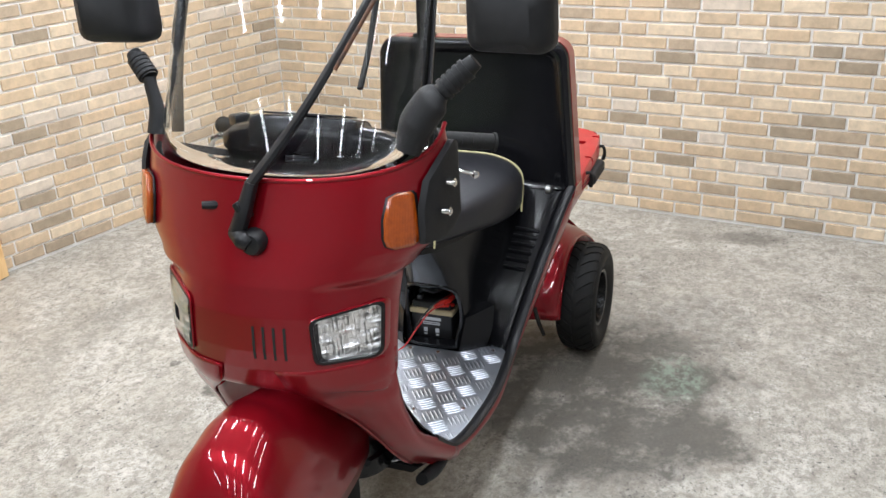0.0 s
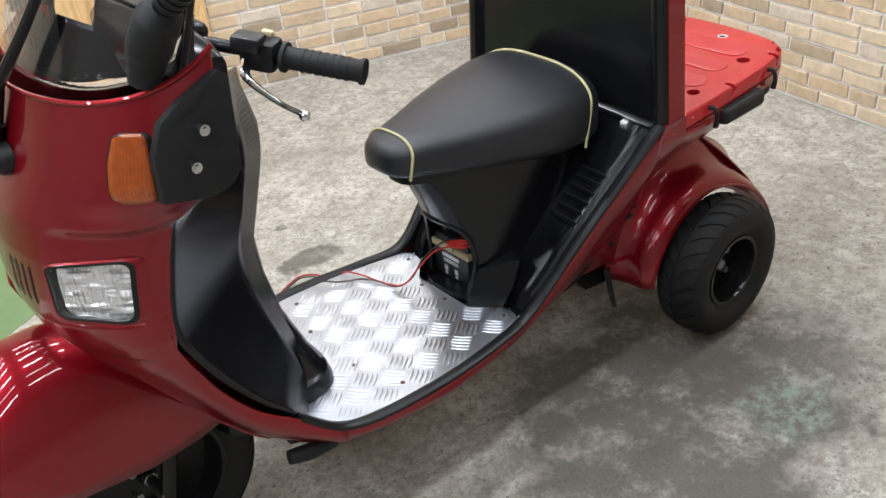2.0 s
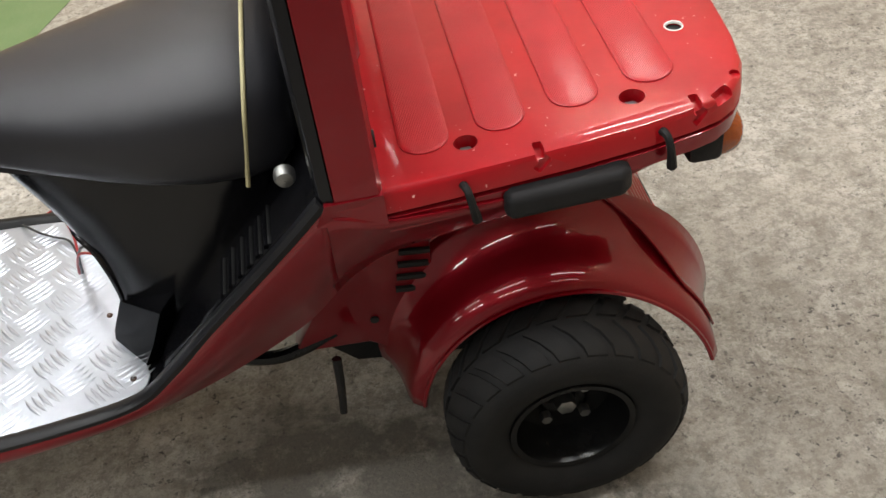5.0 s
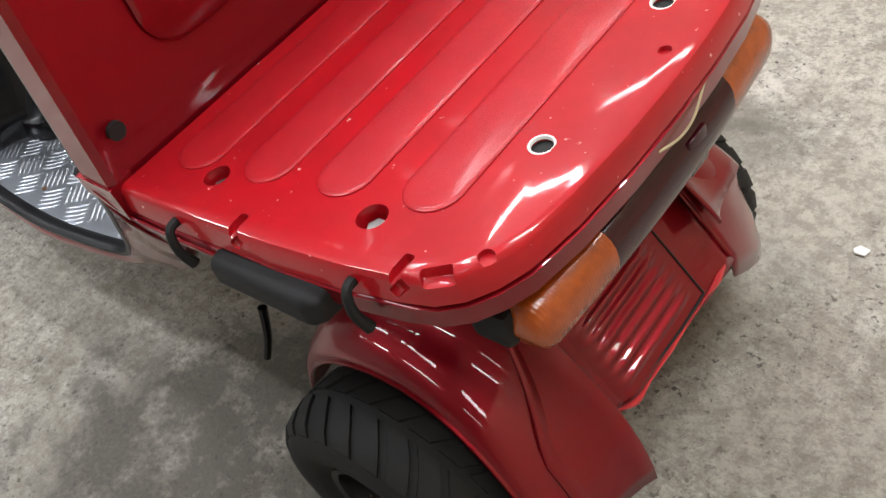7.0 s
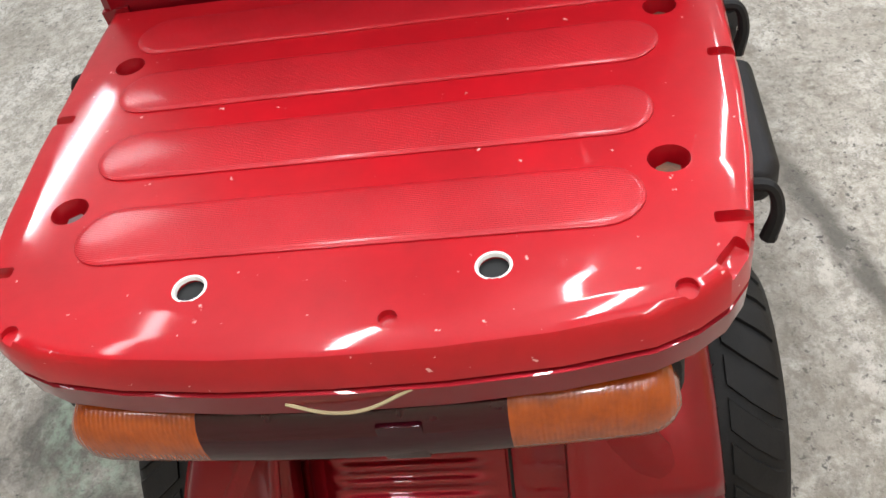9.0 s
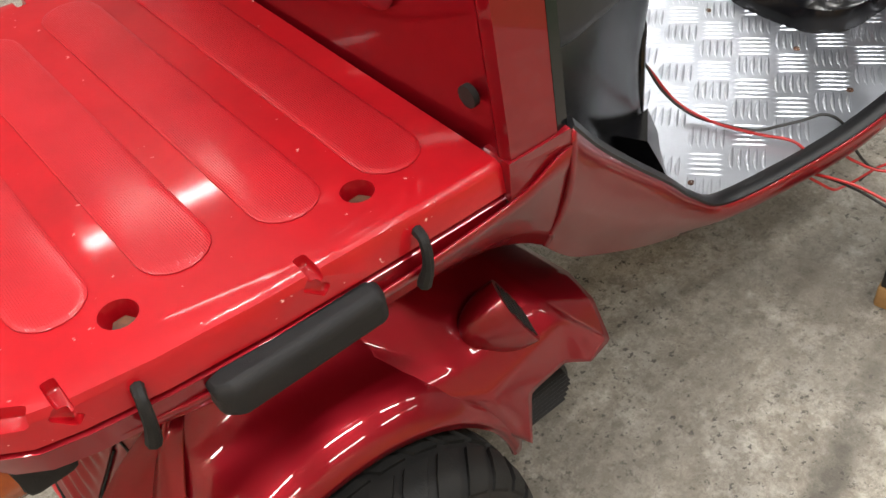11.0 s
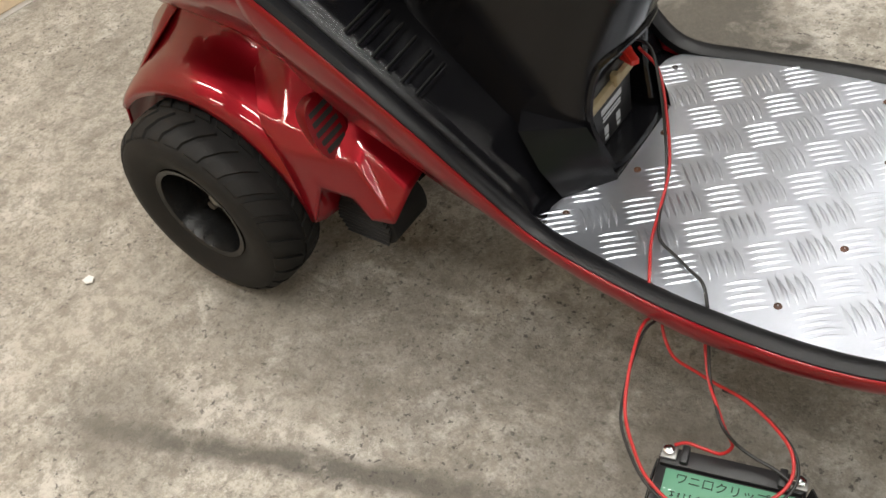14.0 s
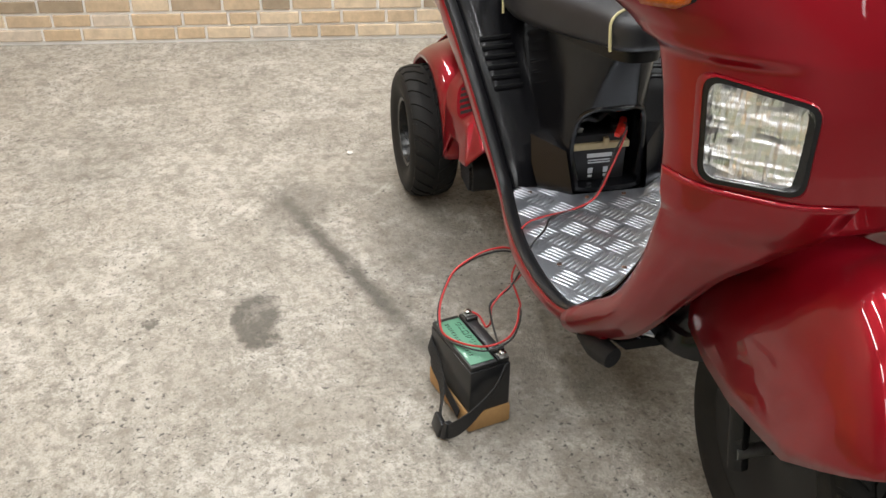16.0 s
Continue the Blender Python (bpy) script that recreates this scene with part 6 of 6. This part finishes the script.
part("strap", ribbon([(-0.096, 0.036, 0.125), (-0.099, 0.0, 0.120), (-0.092, -0.048, 0.112), (-0.04, -0.056, 0.088), (0.01, -0.066, 0.055), (0.045, -0.088, 0.026), (0.075, -0.100, 0.018), (0.108, -0.090, 0.034), (0.127, -0.055, 0.075), (0.124, -0.010, 0.115), (0.102, 0.022, 0.138), (0.094, 0.034, 0.140)], 0.030, 0.002, (0.15, 0.2, 1)), WEBBING, fb, "black webbing strap drooping in a loop")
part("strap", ribbon([(-0.097, 0.030, 0.100), (-0.099, -0.02, 0.090), (-0.080, -0.0505, 0.070), (0.0, -0.052, 0.042), (0.06, -0.053, 0.028)], 0.024, 0.002, (0.1, 0.1, 1)), WEBBING, fb)
part("buckle", box((0.046, 0.014, 0.034), (0.066, -0.100, 0.020), 0.004, Euler((radians(-15), 0, radians(-8))).to_matrix()), BATTERY_BLACK, fb, "black plastic buckle")
part("buckle_bar", box((0.012, 0.018, 0.038), (0.094, -0.096, 0.026), 0.003, Euler((radians(-15), 0, radians(20))).to_matrix()), BATTERY_BLACK, fb)


# jump leads, red and black, lying over the footboard and down to the floor
def lead(points, mat, label, r=0.0023):
    ob = part("jump_lead", pipe(points, r, n=8, steps=8), mat)
    return tagged(ob, label, "cable", group="jump leads")


lead([(0.760, 0.026, 0.447), (0.803, -0.001, 0.437), (0.830, -0.034, 0.390), (0.852, -0.074, 0.333), (0.866, -0.132, 0.315), (0.884, -0.200, 0.316), (0.905, -0.250, 0.316), (0.916, -0.276, 0.290), (0.922, -0.270, 0.258), (0.927, -0.258, 0.246)], CABLE_RED, "red jump lead from the scooter over the footboard")
lead([(0.718, 0.034, 0.450), (0.780, 0.016, 0.463), (0.816, -0.023, 0.420), (0.840, -0.059, 0.350), (0.858, -0.100, 0.317), (0.872, -0.150, 0.314), (0.893, -0.194, 0.314), (0.925, -0.214, 0.314), (0.952, -0.231, 0.316), (0.978, -0.250, 0.322), (0.994, -0.272, 0.308), (1.004, -0.290, 0.270), (1.018, -0.318, 0.234), (1.038, -0.348, 0.226), (1.059, -0.375, 0.222), (1.078, -0.376, 0.196), (1.103, -0.376, 0.182), (1.130, -0.378, 0.178), (1.152, -0.383, 0.174), (1.160, -0.376, 0.167)], CABLE_BLACK, "black jump lead from the scooter to the battery")
lead([(0.927, -0.258, 0.246), (0.920, -0.300, 0.268), (0.928, -0.345, 0.272), (0.939, -0.388, 0.262), (0.953, -0.425, 0.245), (0.975, -0.450, 0.218), (1.003, -0.468, 0.190), (1.048, -0.475, 0.167), (1.085, -0.465, 0.168), (1.120, -0.440, 0.174), (1.145, -0.412, 0.182), (1.152, -0.384, 0.190), (1.138, -0.353, 0.195), (1.101, -0.328, 0.199), (1.060, -0.312, 0.200), (1.021, -0.296, 0.185), (0.990, -0.296, 0.196), (0.959, -0.298, 0.214), (0.936, -0.280, 0.236), (0.927, -0.258, 0.246)], CABLE_RED, "red lead in a wide loop over the battery")
lead([(0.934, -0.256, 0.244), (0.925, -0.302, 0.263), (0.930, -0.350, 0.264), (0.938, -0.395, 0.252), (0.950, -0.432, 0.234), (0.974, -0.456, 0.206), (1.004, -0.472, 0.182), (1.048, -0.478, 0.164), (1.088, -0.468, 0.166), (1.126, -0.440, 0.170), (1.152, -0.410, 0.176), (1.158, -0.381, 0.186), (1.141, -0.350, 0.191), (1.103, -0.325, 0.194), (1.062, -0.308, 0.195), (1.030, -0.302, 0.186)], CABLE_BLACK, "black lead running beside the red loop", 0.0021)
lead([(0.932, -0.254, 0.250), (0.955, -0.246, 0.262), (0.985, -0.262, 0.262), (1.003, -0.296, 0.244), (1.021, -0.326, 0.230), (1.042, -0.352, 0.226), (1.062, -0.373, 0.214), (1.074, -0.376, 0.190), (1.062, -0.381, 0.168), (1.040, -0.382, 0.164), (1.018, -0.386, 0.168), (1.006, -0.398, 0.172)], CABLE_RED, "short red lead ending at the battery terminal")

# a scrap of white paper on the floor
bm = bmesh.new()
vs = [bm.verts.new(p) for p in ((-0.012, -0.008, 0.003), (0.006, -0.011, 0.005), (0.014, -0.002, 0.003), (0.009, 0.009, 0.006), (-0.008, 0.008, 0.004))]
bm.faces.new(vs)
scrap = part("paper_scrap", bm, WHITE_RING, smooth=False)
thicken(scrap, 0.002, 1)
scrap.location = (-0.220, -0.486, 0.0)
tagged(scrap, "small torn white scrap of paper on the concrete", "litter")

# ---------------------------------------------------------------- bricks, last
random.seed(11)
COURSE, JOINT = 0.0605, 0.0125
SIZES = (0.115, 0.150, 0.165, 0.180, 0.205)


def brick_mesh(length):
    h, d, b = COURSE - JOINT, 0.012, 0.0025
    bm = bmesh.new()
    L, H = length / 2, h / 2
    ring0 = [bm.verts.new((x, -0.004, z)) for x, z in ((-L, -H), (L, -H), (L, H), (-L, H))]
    ring1 = [bm.verts.new((x, d - b, z)) for x, z in ((-L, -H), (L, -H), (L, H), (-L, H))]
    ring2 = [bm.verts.new((x, d, z)) for x, z in ((-L + b, -H + b), (L - b, -H + b), (L - b, H - b), (-L + b, H - b))]
    for a, c in ((ring0, ring1), (ring1, ring2)):
        for i in range(4):
            bm.faces.new((a[i], a[(i + 1) % 4], c[(i + 1) % 4], c[i]))
    bm.faces.new(ring2)
    bmesh.ops.recalc_face_normals(bm, faces=bm.faces)
    me = bpy.data.meshes.new("brick")
    bm.to_mesh(me)
    bm.free()
    me.materials.append(BRICK)
    return me


BRICKS = {L: brick_mesh(L) for L in SIZES}


def lay_bricks(wall, origin, along, out, length, near):
    """Courses of bricks on a wall; near(a, z): whether a brick is one of the pieces, else it is joined to the rest."""
    verts, faces = [], []
    frame3 = Matrix((along, out, Vector((0, 0, 1)))).transposed().to_4x4()
    singles = 0
    for row in range(int((ROOM_H - 0.01) / COURSE)):
        z = 0.012 + COURSE * (row + 0.5)
        a = 0.013
        first = SIZES[row % 2 * 2]
        while a < length:
            L = first or random.choice(SIZES)
            first = 0
            c = a + L / 2
            a += L + JOINT
            if c - L / 2 < 0.012 or c + L / 2 > length:
                continue
            p = origin + along * c + Vector((0, 0, z + random.uniform(-0.001, 0.001))) + out * random.uniform(-0.002, 0.001)
            if singles < 300 and near(c, z):
                b = new("brick", BRICKS[L])
                b.parent = wall
                b.matrix_world = Matrix.Translation(p) @ frame3
                singles += 1
            else:
                me = BRICKS[L]
                base = len(verts)
                mm = Matrix.Translation(p) @ frame3
                verts += [mm @ v.co for v in me.vertices]
                faces += [[base + i for i in f.vertices] for f in me.polygons]
    me = bpy.data.meshes.new("brickwork")
    me.from_pydata(verts, [], faces)
    me.materials.append(BRICK)
    rest = new("brickwork", me)
    rest.parent = wall
    rest["kind"] = "stuff"


lay_bricks(wall_back, CORNER, ALONG, Vector((ALONG.y, -ALONG.x, 0)), ROOM_W, lambda a, z: 2.2 < a < 4.3 and z < 1.0)
lay_bricks(wall_side, CORNER, OUT, Vector((-OUT.y, OUT.x, 0)), ROOM_L, lambda a, z: 0.0 < a < 2.2 and z < 1.0)
